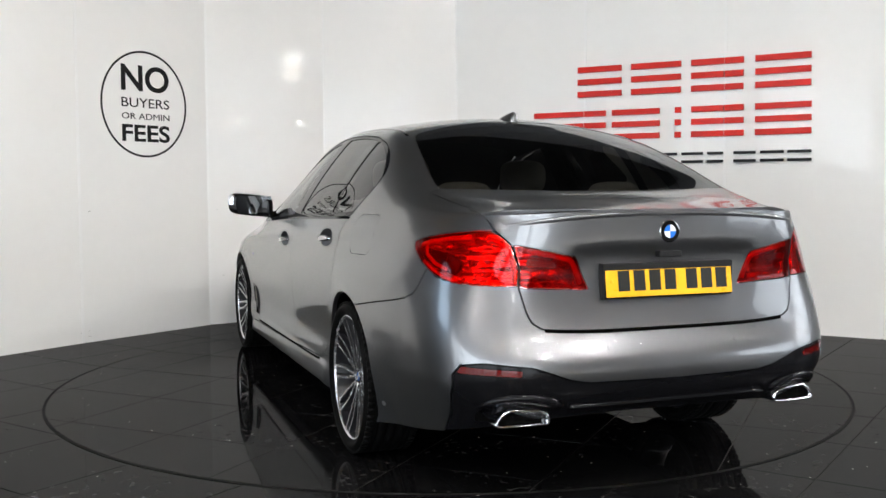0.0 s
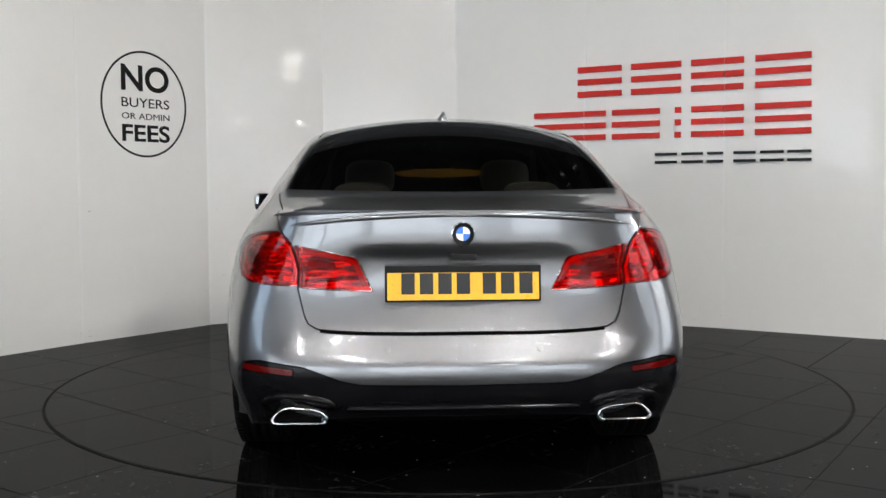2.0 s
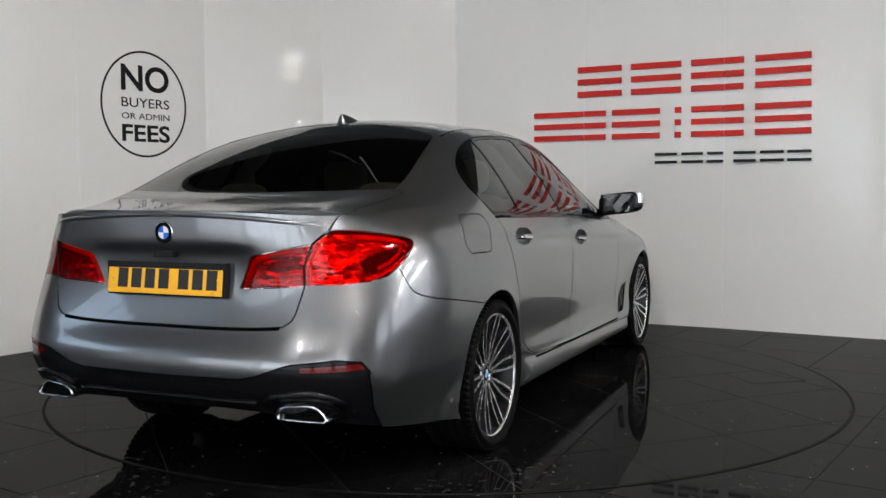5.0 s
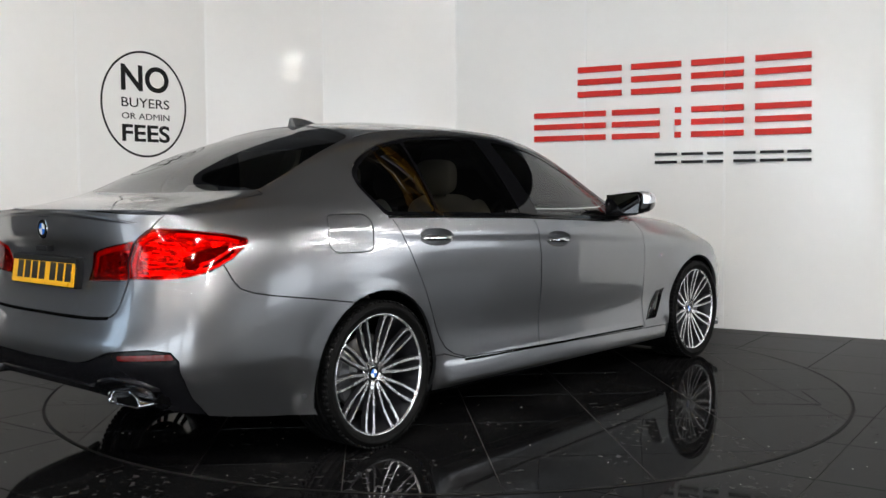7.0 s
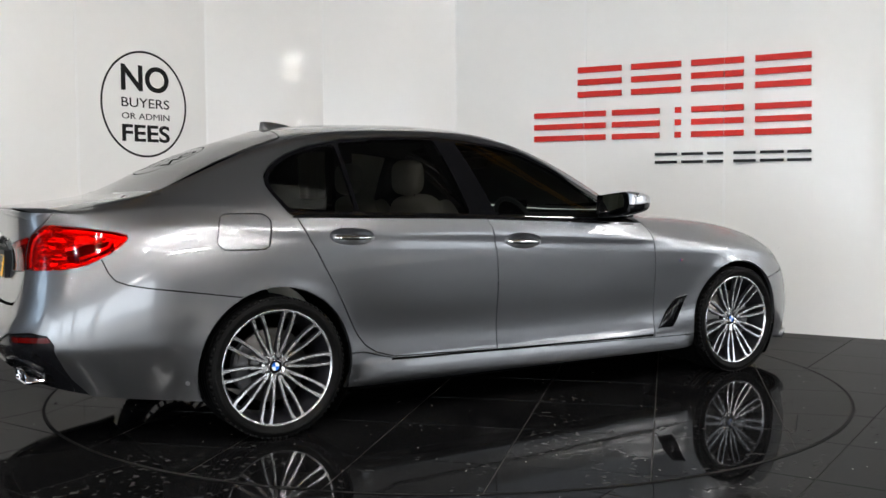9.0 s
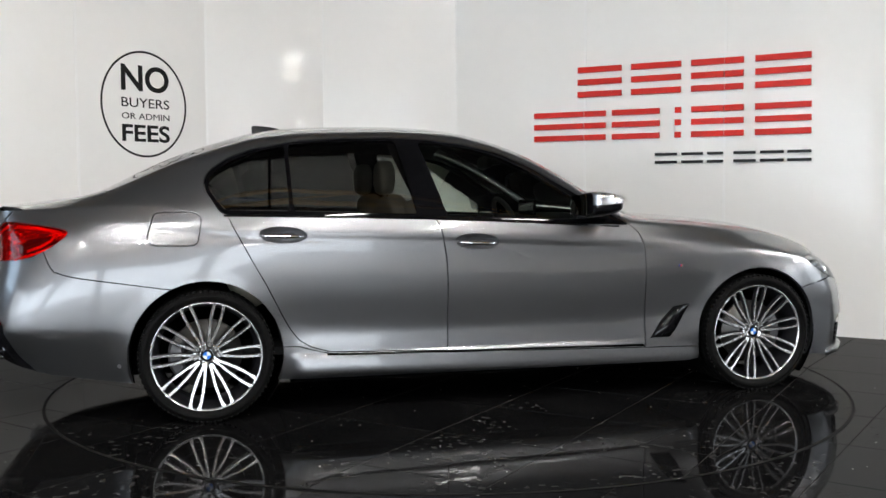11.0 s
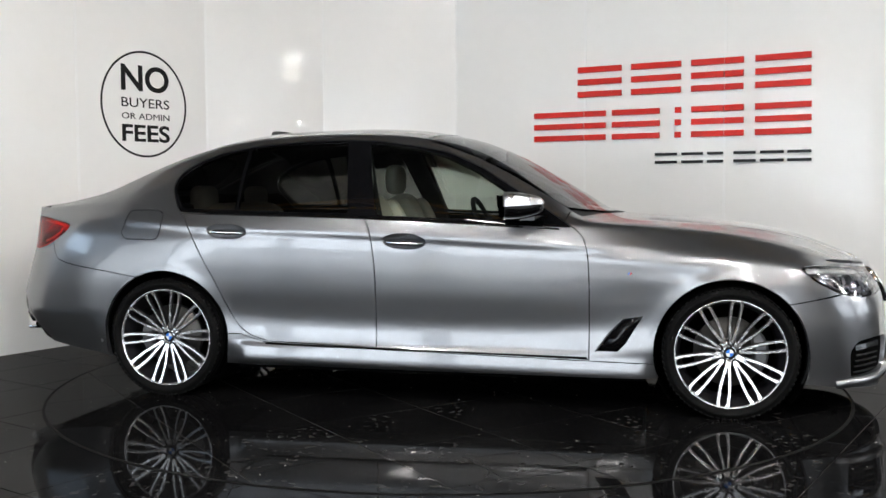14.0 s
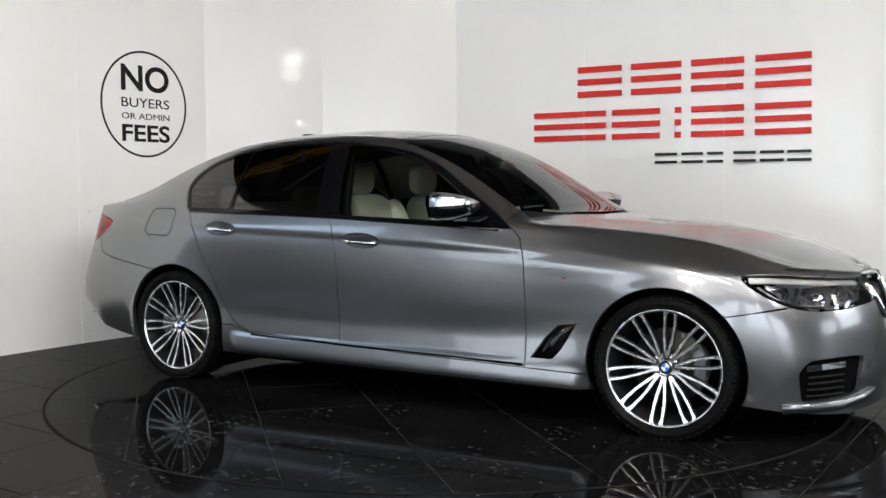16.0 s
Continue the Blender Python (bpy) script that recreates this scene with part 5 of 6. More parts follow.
def build_handles():
    for hx, hz in HANDLES:
        for s in (1, -1):
            # bowl pressed into the door
            bm = bmesh.new()
            rows = []
            for r, sink in ((1.035, 0.0015), (0.99, 0.004), (0.93, 0.012), (0.82, 0.022), (0.62, 0.036), (0.34, 0.043), (0.08, 0.045)):
                ring = []
                for a in np.linspace(0, 2 * math.pi, 36, endpoint=False):
                    p, nrm = on_skin(hx + 0.115 * r * math.cos(a), hz + 0.040 * r * math.sin(a) - 0.004 * r * math.cos(a), "side", s)
                    ring.append(bm.verts.new(p - nrm * sink))
                rows.append(ring)
            for a, b in zip(rows, rows[1:]):
                for k in range(36):
                    bm.faces.new((a[k], a[(k + 1) % 36], b[(k + 1) % 36], b[k]))
            bm.faces.new(rows[-1])
            bmesh.ops.recalc_face_normals(bm, faces=bm.faces)
            bowl = carpart("handle_recess", bm, M_PAINT, None, "oval recess behind the handle", True)
            # pull bar with a bright inlay
            for nm, material, r, off, lz in (("handle", M_PAINT, 0.0125, 0.012, -0.004), ("bright_inlay", M_CHROME, 0.0100, 0.0185, -0.006)):
                bm = bmesh.new()
                rows = []
                for k in range(15):
                    t = -1 + 2 * k / 14
                    x = hx + 0.100 * t
                    p, nrm = on_skin(x, hz - 0.003 * t, "side", s)
                    lift = (off if nm == "handle" else off) * (1 - t ** 4) + 0.002
                    w = r * (1 - 0.55 * t * t) * (1.0 if nm == "handle" else 1.0)
                    c = p + nrm * lift + Vector((0, 0, lz))
                    rows.append([bm.verts.new(c + Vector((0, nrm.y, nrm.z * 0)) .normalized() * math.cos(q) * w * 0.8 + Vector((0, 0, 1)) * math.sin(q) * w * 1.15) for q in np.linspace(0, 2 * math.pi, 12, endpoint=False)])
                for a, b in zip(rows, rows[1:]):
                    for k in range(12):
                        bm.faces.new((a[k], a[(k + 1) % 12], b[(k + 1) % 12], b[k]))
                bm.faces.new(rows[0])
                bm.faces.new(rows[-1])
                bmesh.ops.recalc_face_normals(bm, faces=bm.faces)
                part(nm, bm, material, bowl, "" if nm == "handle" else "chrome inlay", True)


def ellipsoid(bm, c, rx, ry, rz, power=2.6, u=28, v=18, m=None):
    """A rounded box shaped blob."""
    def sp(t):
        return math.copysign(abs(t) ** (2 / power), t)
    rows = []
    for i in range(1, v):
        th = math.pi * i / v
        rows.append([bm.verts.new((c[0] + rx * sp(math.sin(th)) * sp(math.cos(2 * math.pi * k / u)), c[1] + ry * sp(math.sin(th)) * sp(math.sin(2 * math.pi * k / u)), c[2] + rz * sp(math.cos(th)))) for k in range(u)])
    t, b = bm.verts.new((c[0], c[1], c[2] + rz)), bm.verts.new((c[0], c[1], c[2] - rz))
    for p, q in zip(rows, rows[1:]):
        for k in range(u):
            bm.faces.new((p[k], q[k], q[(k + 1) % u], p[(k + 1) % u]))
    for k in range(u):
        bm.faces.new((t, rows[0][k], rows[0][(k + 1) % u]))
        bm.faces.new((b, rows[-1][(k + 1) % u], rows[-1][k]))
    made = [w for r in rows for w in r] + [t, b]
    if m is not None:
        bmesh.ops.transform(bm, matrix=m, verts=made)
    return made


def build_mirrors():
    for s in (1, -1):
        # housing: flat towards the rear, tapered towards the front
        bm = bmesh.new()
        vs = ellipsoid(bm, (0.012, 0, 0), 0.128, 0.136, 0.066, 4.2)
        for v in vs:
            if v.co.x < -0.05:
                v.co.x = -0.05 + (v.co.x + 0.05) * 0.2
            t = max(v.co.x, 0) / 0.140
            v.co.z *= 1 - 0.35 * t
            v.co.y *= 1 - 0.10 * t
            v.co.z += 0.012 * v.co.y / 0.115
        mm = Matrix.Translation((1.945, 1.000, 1.036)) @ Matrix.Rotation(radians(-10), 4, "Z")
        for v in vs:
            v.co = mm @ v.co
        lower = bm.copy()
        bmesh.ops.bisect_plane(bm, geom=bm.verts[:] + bm.edges[:] + bm.faces[:], plane_co=(1.965, 0.98, 1.050), plane_no=(0.05, -0.05, -1), clear_outer=True)
        for v in lower.verts:
            v.co = Vector((1.945, 1.0, 1.036)) + (v.co - Vector((1.945, 1.0, 1.036))) * 0.982
        bmesh.ops.bisect_plane(bm, geom=bm.verts[:] + bm.edges[:] + bm.faces[:], plane_co=(1.903, 0.98, 1.05), plane_no=(-1, 0.0, 0), clear_outer=True)
        cap = bm
        ring = bmesh.new()
        prism(ring, [(-0.094, 0.052), (0.09, 0.058), (0.1, 0.02), (0.085, -0.05), (-0.08, -0.055), (-0.098, -0.02)], -0.002, 0.002)
        for v in ring.verts:
            v.co = Vector((1.876 - v.co.y - 0.12 * v.co.z, 0.995 + 1.1 * v.co.x, 1.036 + v.co.z))
        arm = bmesh.new()
        rows = []
        for t in (0.0, 0.35, 0.7, 1.0):
            y = 0.995 - 0.175 * t
            z = 0.985 - 0.012 * t
            hw, hh = 0.035 + 0.02 * t, 0.016 + 0.010 * t * t
            rows.append([arm.verts.new((2.005 + 0.03 * t + a * hw, y, z + b * hh)) for a, b in ((-1, -1), (1, -1), (1, 0.6), (-1, 1))])
        for a, b in zip(rows, rows[1:]):
            for k in range(4):
                arm.faces.new((a[k], a[(k + 1) % 4], b[(k + 1) % 4], b[k]))
        arm.faces.new(rows[0])
        arm.faces.new(rows[-1][::-1])
        foot = arm
        pieces = [cap, lower, ring, foot]
        if s < 0:
            pieces = [flip(p) for p in pieces]
        for p in pieces:
            bmesh.ops.recalc_face_normals(p, faces=p.faces)
        house = carpart("door_mirror", pieces[1], M_GLOSSBLACK, None, "door mirror with black housing and satin metal cap")
        part("mirror_cap", pieces[0], M_SATIN, house, "satin metal cap", True)
        part("mirror_glass", pieces[2], M_MIRROR, house, "mirror glass")
        part("mirror_arm", pieces[3], M_GLOSSBLACK, house, "black arm", False)


def build_rear_details():
    # number plate with plain bars in place of characters
    bm = bmesh.new()
    px = -1.045
    box(bm, px - 0.004, px, -0.26, 0.26, 0.742, 0.853, 0.0015)
    tilt = Matrix.Translation((px, 0, 0.80)) @ Matrix.Rotation(radians(8), 4, "Y") @ Matrix.Translation((-px, 0, -0.80))
    for v in bm.verts:
        v.co = tilt @ v.co
    plate = carpart("number_plate", bm, M_YELLOW, None, "yellow number plate with black bars", False)
    for y0, w in ((0.212, 0.046), (0.149, 0.046), (0.086, 0.046), (0.023, 0.046), (-0.066, 0.046), (-0.129, 0.046), (-0.192, 0.046)):
        bm = bmesh.new()
        box(bm, px - 0.0052, px - 0.0038, y0 - w, y0, 0.762, 0.834)
        for v in bm.verts:
            v.co = tilt @ v.co
        part("bar", bm, M_INK, plate)
    for y in (0.238, -0.243):
        bm = bmesh.new()
        disc(bm, tilt @ Vector((px - 0.004, y, 0.798)), (-1, 0, 0), 0.007, 0.002, 14)
        part("plate_screw", bm, M_YELLOW, plate, "", True)
    # plinth behind the plate
    bm = bmesh.new()
    box(bm, px + 0.001, -0.95, -0.268, 0.268, 0.735, 0.86, 0.004)
    carpart("plate_plinth", bm, M_BLACK, None, "black plinth behind the plate", False)
    bm = bmesh.new()
    box(bm, -1.052, -1.02, -0.045, 0.045, 0.878, 0.900, 0.004)
    carpart("boot_camera", bm, M_BLACK, None, "small black camera and release switch", False)
    p, n = on_skin(0.0, 0.968, "rear")
    roundel(p, Vector((n.x, 0, n.z)), 0.041)
    # lip spoiler along the boot edge
    bm = bmesh.new()
    rows = []
    for y in np.linspace(-0.615, 0.615, 61):
        zy = 1.020 - 0.034 * (abs(y) / 0.6) ** 2
        p, n = on_skin(abs(y), zy, "rear")
        e = (1 - abs(y / 0.615) ** 8)
        q = Vector((p.x + 0.004, y, zy + 0.002 - 0.008 * (1 - e)))
        rows.append([bm.verts.new(q + Vector(d)) for d in ((0.055, 0, 0.012), (0.02, 0, 0.014 + 0.004 * e), (-0.007 * e, 0, 0.016 + 0.005 * e), (-0.009 * e, 0, 0.012), (-0.001, 0, -0.002), (0.03, 0, -0.012))])
    for a, b in zip(rows, rows[1:]):
        for k in range(5):
            bm.faces.new((a[k], a[k + 1], b[k + 1], b[k]))
    bmesh.ops.recalc_face_normals(bm, faces=bm.faces)
    carpart("lip_spoiler", bm, M_PAINT, None, "slim lip spoiler on the boot edge")
    # tail light guides
    for s, pair in zip((1, -1), zip(BODY_PARTS["tail_light"], BODY_PARTS["boot_light"])):
        outer, inner = pair
        bm = bmesh.new()
        strip(bm, [(s * a, b) for a, b in ((0.553, 0.912), (0.50, 0.902), (0.44, 0.890), (0.385, 0.876), (0.368, 0.862), (0.352, 0.83), (0.336, 0.79))], "rear", 0.020, -0.008, 0.006)
        part("light_guide", bm, M_REDGLOW, inner, "bright red light guide", True)
        bm = bmesh.new()
        plaque(bm, [(s * a, b) for a, b in ((0.435, 0.848), (0.44, 0.868), (0.535, 0.878), (0.54, 0.858))], "rear", -0.008, 0.004)
        part("reversing_lens", bm, M_SMOKE, inner, "pinkish clear lens")
        bm = bmesh.new()
        plaque(bm, rounded([(-0.70, 0.915), (-0.68, 0.89), (-0.76, 0.848), (-0.86, 0.825), (-0.87, 0.87), (-0.80, 0.90)], 0.012, 3), "side", -0.012, 0.004, s)
        part("lamp_chamber", bm, M_REDDARK, outer, "deep red lamp chamber")
        bm = bmesh.new()
        strip(bm, [(-0.69, 0.922), (-0.705, 0.893), (-0.76, 0.862), (-0.82, 0.842)], "side", 0.012, -0.008, 0.006, s)
        part("light_guide", bm, M_REDGLOW, outer, "bright red light guide", True)
        bm = bmesh.new()
        strip(bm, [(-0.66, 0.925), (-0.70, 0.938), (-0.76, 0.948), (-0.82, 0.954), (-0.87, 0.957)], "side", 0.016, -0.008, 0.006, s)
        part("light_guide", bm, M_REDGLOW, outer, "bright red light guide", True)
        bm = bmesh.new()
        strip(bm, [(-0.70, 0.868), (-0.76, 0.838), (-0.82, 0.815), (-0.87, 0.806)], "side", 0.009, -0.008, 0.006, s)
        part("light_guide", bm, M_REDGLOW, outer, "bright red light guide", True)
        bm = bmesh.new()
        strip(bm, [(s * a, b) for a, b in ((0.655, 0.955), (0.625, 0.940), (0.602, 0.915), (0.590, 0.88), (0.580, 0.84), (0.582, 0.80))], "rear", 0.013, -0.008, 0.006)
        part("light_guide", bm, M_REDGLOW, outer, "bright red light guide", True)
    # exhaust tips: chrome trapezoid rings
    for s in (1, -1):
        shape = rounded([(0.465, 0.315), (0.470, 0.352), (0.505, 0.368), (0.615, 0.376), (0.650, 0.352), (0.668, 0.322), (0.655, 0.312)], 0.018, 4)
        cx, cz = 0.565, 0.343
        rows = []
        bm = bmesh.new()
        for x, k in ((-0.91, 0.97), (-1.030, 1.0), (-1.038, 0.98), (-1.038, 0.90), (-1.028, 0.86), (-0.93, 0.80)):
            rows.append([bm.verts.new((x + 0.10 * max(0.0, a - 0.52) * 1.2, s * (cx + (a - cx) * k), cz + (b - cz) * (k if k > 0.95 else k - 0.1))) for a, b in shape])
        for a, b in zip(rows, rows[1:]):
            for k in range(len(shape)):
                bm.faces.new((a[k], a[(k + 1) % len(shape)], b[(k + 1) % len(shape)], b[k]))
        bmesh.ops.recalc_face_normals(bm, faces=bm.faces)
        tip = carpart("exhaust_tip", bm, M_CHROME, None, "trapezoid chrome exhaust tip")
        bm = bmesh.new()
        bm.faces.new([bm.verts.new((-1.013 + 0.12 * max(0.0, a - 0.52), s * (cx + (a - cx) * 0.86), cz + (b - cz) * 0.78)) for a, b in shape])
        part("bore", bm, M_VOID, tip, "dark bore")
    # raised surrounds over the tips
    for s in (1, -1):
        bm = bmesh.new()
        strip(bm, [(s * a, b) for a, b in ((0.70, 0.372), (0.66, 0.400), (0.61, 0.412), (0.54, 0.410), (0.47, 0.396), (0.44, 0.375))], "rear", 0.030, 0.006, 0.016)
        carpart("tip_surround", bm, M_DARKGREY, None, "moulded dark surround")
    bm = bmesh.new()
    strip(bm, [(y, 0.372) for y in np.linspace(-0.40, 0.40, 17)], "rear", 0.012, 0.006, 0.012)
    carpart("diffuser_edge", bm, M_DARKGREY, None, "")
    bm = bmesh.new()
    strip(bm, [(y, 0.6275 + 0.010 * (abs(y) / 0.47) ** 4) for y in np.linspace(-0.49, 0.49, 41)], "rear", 0.013, 0.0012, 0.006)
    carpart("boot_gap", bm, M_VOID, None, "dark gap under the boot lid")
    # parking sensors
    for y, z in ((0.62, 0.575), (0.26, 0.575), (-0.26, 0.575), (-0.62, 0.575)):
        p, n = on_skin(y, z, "rear")
        bm = bmesh.new()
        disc(bm, p + n * 0.0003, n, 0.0105, 0.0012, 20)
        carpart("parking_sensor", bm, M_PAINT, None, "round painted parking sensor")
    for s in (1, -1):
        for x, z, material in ((-0.62, 0.60, M_PAINT), (-0.405, 0.29, M_SATIN), (3.34, 0.50, M_PAINT)):
            p, n = on_skin(x, z, "side", s)
            bm = bmesh.new()
            disc(bm, p + n * 0.0003, n, 0.0105, 0.0012, 20)
            carpart("parking_sensor", bm, material, None, "small round sensor")


def build_roof_details():
    # shark fin aerial
    bm = bmesh.new()
    x0, z0 = 0.27, 1.432
    prof = ((0.0, 0.050, 0.020), (0.02, 0.052, 0.026), (0.05, 0.044, 0.031), (0.09, 0.032, 0.032), (0.13, 0.018, 0.029), (0.165, 0.004, 0.022))
    rows = []
    for dx, h, w in prof:
        zb = CENTRE_Z(x0 + dx) - 0.006
        rows.append([bm.verts.new((x0 + dx - k * 0.0, s * w * (1 - q) ** 0.8 + s * 0.0015, zb + (0.8 * h + 0.006) * q)) for s, q in ((1, 0), (1, 0.25), (1, 0.55), (1, 0.85), (1, 1.0), (-1, 1.0), (-1, 0.85), (-1, 0.55), (-1, 0.25), (-1, 0)) for k in (0,)])
    for a, b in zip(rows, rows[1:]):
        for k in range(9):
            bm.faces.new((a[k], a[k + 1], b[k + 1], b[k]))
    bm.faces.new(rows[0])
    bm.faces.new(rows[-1][::-1])
    bmesh.ops.recalc_face_normals(bm, faces=bm.faces)
    carpart("roof_aerial", bm, M_PAINT, None, "shark-fin aerial in body colour")
    for s in (1, -1):
        bm = bmesh.new()
        strip(bm, [(x, s * (RAIL(x)[0] - 0.045)) for x in np.linspace(0.16, 1.40, 30)], "top", 0.011, 0.0012, 0.004)
        carpart("roof_moulding", bm, M_GLOSSBLACK, None, "thin black roof moulding")


def build_side_details():
    for s in (1, -1):
        bm = bmesh.new()
        plaque(bm, rounded([(2.335, 0.318), (2.400, 0.405), (2.470, 0.476), (2.560, 0.490), (2.540, 0.460), (2.480, 0.360), (2.440, 0.318)], 0.008, 3), "side", 0.003, 0.008, s)
        vent = carpart("wing_vent", bm, M_GLOSSBLACK, None, "slanted gloss black wing vent")
        bm = bmesh.new()
        strip(bm, [(2.332, 0.316), (2.396, 0.407), (2.468, 0.480), (2.562, 0.494)], "side", 0.007, 0.0055, 0.006, s)
        part("vent_edge", bm, M_GLOSSBLACK, vent, "raised edge")
        for k, material in enumerate((M_BLUE_ENAMEL, M_RED, M_CHROME)):
            bm = bmesh.new()
            x = 2.487 + 0.009 * k
            plaque(bm, [(x, 0.705), (x + 0.007, 0.712), (x + 0.012, 0.712), (x + 0.006, 0.700)], "side", 0.002, 0.003, s)
            carpart("badge_bar", bm, material, None, "tiny badge bar")
        # belt seal under the windows
        bm = bmesh.new()
        strip(bm, [(x, z - 0.018) for x, z in ((0.09, 1.018), (0.3, 1.014), (0.54, 1.008), (0.8, 1.0025), (1.09, 0.994), (1.3, 0.985), (1.56, 0.973), (1.85, 0.957), (2.15, 0.940))], "side", 0.010, 0.002, 0.006, s)
        carpart("belt_seal", bm, M_GLOSSBLACK, None, "black seal under the windows")
        # dark joint under the doors, over the skirt
        bm = bmesh.new()
        strip(bm, [(x, 0.304 - 0.022 * (x - 0.6) / 1.7) for x in np.linspace(0.58, 2.29, 20)], "side", 0.010, 0.0006, 0.003, s)
        carpart("sill_seal", bm, M_VOID, None, "dark joint over the skirt")


def build_front_details():
    for s, lens in zip((1, -1), BODY_PARTS["headlight"]):
        # bowl behind the lens
        for nm, lo, hi, ins, material, zz in (("lamp_bowl", 3.40, 3.70, 0.045, M_SATIN, None),):
            bm = bmesh.new()
            pts = [(3.40, 0.70), (3.47, 0.73), (3.60, 0.715), (3.72, 0.70), (3.735, 0.625), (3.66, 0.60), (3.58, 0.60), (3.48, 0.64)]
            q = [on_skin(a, b, "side", s) for a, b in pts]
            c = sum((p for p, n in q), Vector()) / len(q)
            back = bm.verts.new(c + Vector((-0.12, 0, 0)))
            ring = [bm.verts.new(p - n * 0.02 + (c - p) * 0.02) for p, n in q]
            for k in range(len(ring)):
                bm.faces.new((ring[k], ring[(k + 1) % len(ring)], back))
            bmesh.ops.recalc_face_normals(bm, faces=bm.faces)
            part(nm, bm, material, lens, "silvery lamp interior", False)
        for x, z, r in ((3.60, 0.655, 0.034), (3.69, 0.650, 0.034)):
            p, n = on_skin(x, z, "side", s)
            d = Vector((0.8, 0.45 * s, 0.0)).normalized()
            bm = bmesh.new()
            mtx = Matrix.Translation(p - n * 0.045) @ d.to_track_quat("Y", "Z").to_matrix().to_4x4()
            lathe(bm, [(0.0, -0.02), (0.012, -0.018), (0.022, -0.005), (r, 0.018), (r + 0.004, 0.019), (r + 0.004, 0.0)], 32)
            bmesh.ops.transform(bm, matrix=mtx, verts=bm.verts)
            part("reflector_bowl", bm, M_REFLECTORCUP, lens, "bright reflector bowl", True)
            bm = bmesh.new()
            ellipsoid(bm, p - n * 0.04, 0.02, 0.02, 0.02, 2.0, 16, 10)
            part("projector_lens", bm, M_CHROME, lens, "round projector", True)
        # top blade is white: its bright reflection is put into the colour
        for pts, w, material in (([(3.335, 0.733), (3.40, 0.733), (3.50, 0.724), (3.60, 0.712), (3.70, 0.697)], 0.024, M_WHITE_ENAMEL),
                                 ([(3.37, 0.700), (3.44, 0.655), (3.52, 0.623), (3.62, 0.606)], 0.010, M_CHROME), ([(3.40, 0.705), (3.44, 0.695), (3.48, 0.690)], 0.022, M_REFLECTORCUP)):
            bm = bmesh.new()
            strip(bm, pts, "side", w, -0.012, 0.012, s)
            part("light_blade", bm, material, lens, "bright light blade", True)
        # stepped chrome blocks between the projectors
        for x0, x1, z0, z1 in ((3.465, 3.490, 0.640, 0.682), (3.500, 3.516, 0.628, 0.700), (3.526, 3.548, 0.622, 0.648), (3.530, 3.552, 0.664, 0.696), (3.640, 3.652, 0.616, 0.690)):
            bm = bmesh.new()
            plaque(bm, [(x0, z0), (x0, z1), (x1, z1), (x1, z0)], "side", -0.016, 0.014, s)
            part("chrome_block", bm, M_CHROME, lens, "small chrome block")
    # twin grille
    for s in (1, -1):
        shape = rounded([(0.025, 0.705), (0.05, 0.722), (0.20, 0.722), (0.265, 0.695), (0.275, 0.64), (0.245, 0.545), (0.20, 0.520), (0.07, 0.520), (0.03, 0.55)], 0.03, 4)
        bm = bmesh.new()
        cx, cz = 0.15, 0.62
        rows = []
        for k, lift in ((1.05, -0.012), (1.05, 0.016), (1.0, 0.022), (0.90, 0.016), (0.88, -0.01)):
            row = []
            for a, b in shape:
                y, z = cx + (a - cx) * k, cz + (b - cz) * k
                p, n = on_skin(min(max(abs(y), 0.005), 0.30), min(z, 0.715), "front")
                row.append(bm.verts.new((p.x + lift, s * y, z)))
            rows.append(row)
        for a, b in zip(rows, rows[1:]):
            for k in range(len(shape)):
                bm.faces.new((a[k], a[(k + 1) % len(shape)], b[(k + 1) % len(shape)], b[k]))
        bmesh.ops.recalc_face_normals(bm, faces=bm.faces)
        grille = carpart("grille_frame", bm, M_CHROME, None, "chrome grille frame")
        bm = bmesh.new()
        bm.faces.new([bm.verts.new((on_skin(max(a, 0.005), min(b, 0.715), "front")[0].x + 0.003, s * (cx + (a - cx) * 0.93), cz + (b - cz) * 0.93)) for a, b in shape])
        part("grille_back", bm, M_VOID, grille, "dark grille opening")
        for k in range(7):
            y = 0.055 + 0.031 * k
            bm = bmesh.new()
            xa, xb = on_skin(y, 0.54, "front")[0].x, on_skin(y, 0.70, "front")[0].x
            rows = [[bm.verts.new((x + dx, s * (y + dy), z)) for dx, dy in ((0.0, -0.004), (0.012, 0.0), (0.0, 0.004))] for x, z in ((xa, 0.54), ((xa + xb) / 2 + 0.004, 0.62), (xb, 0.70))]
            for a, b in zip(rows, rows[1:]):
                for j in range(2):
                    bm.faces.new((a[j], a[j + 1], b[j + 1], b[j]))
            part("grille_slat", bm, M_GLOSSBLACK, grille)
    # lower intakes
    for s in (1, -1):
        side = BODY_PARTS["side_intake"][0 if s > 0 else 1]
        for k in range(4):
            bm = bmesh.new()
            z = 0.228 + 0.028 * k
            strip(bm, [(3.565 + 0.004 * k, z), (3.62, z + 0.002), (3.70, z + 0.004)], "side", 0.006, -0.008, 0.008, s)
            part("mesh_bar", bm, M_BLACK, side, "")
        bm = bmesh.new()
        strip(bm, [(3.565, 0.352), (3.62, 0.358), (3.70, 0.362)], "side", 0.026, -0.004, 0.012, s)
        part("fog_light", bm, M_REFLECTORCUP, side, "slim clear fog light")
        bm = bmesh.new()
        strip(bm, [(3.47, 0.178), (3.545, 0.186), (3.60, 0.184), (3.68, 0.188), (3.74, 0.198), (3.775, 0.212)], "side", 0.036, 0.018, 0.024, s)
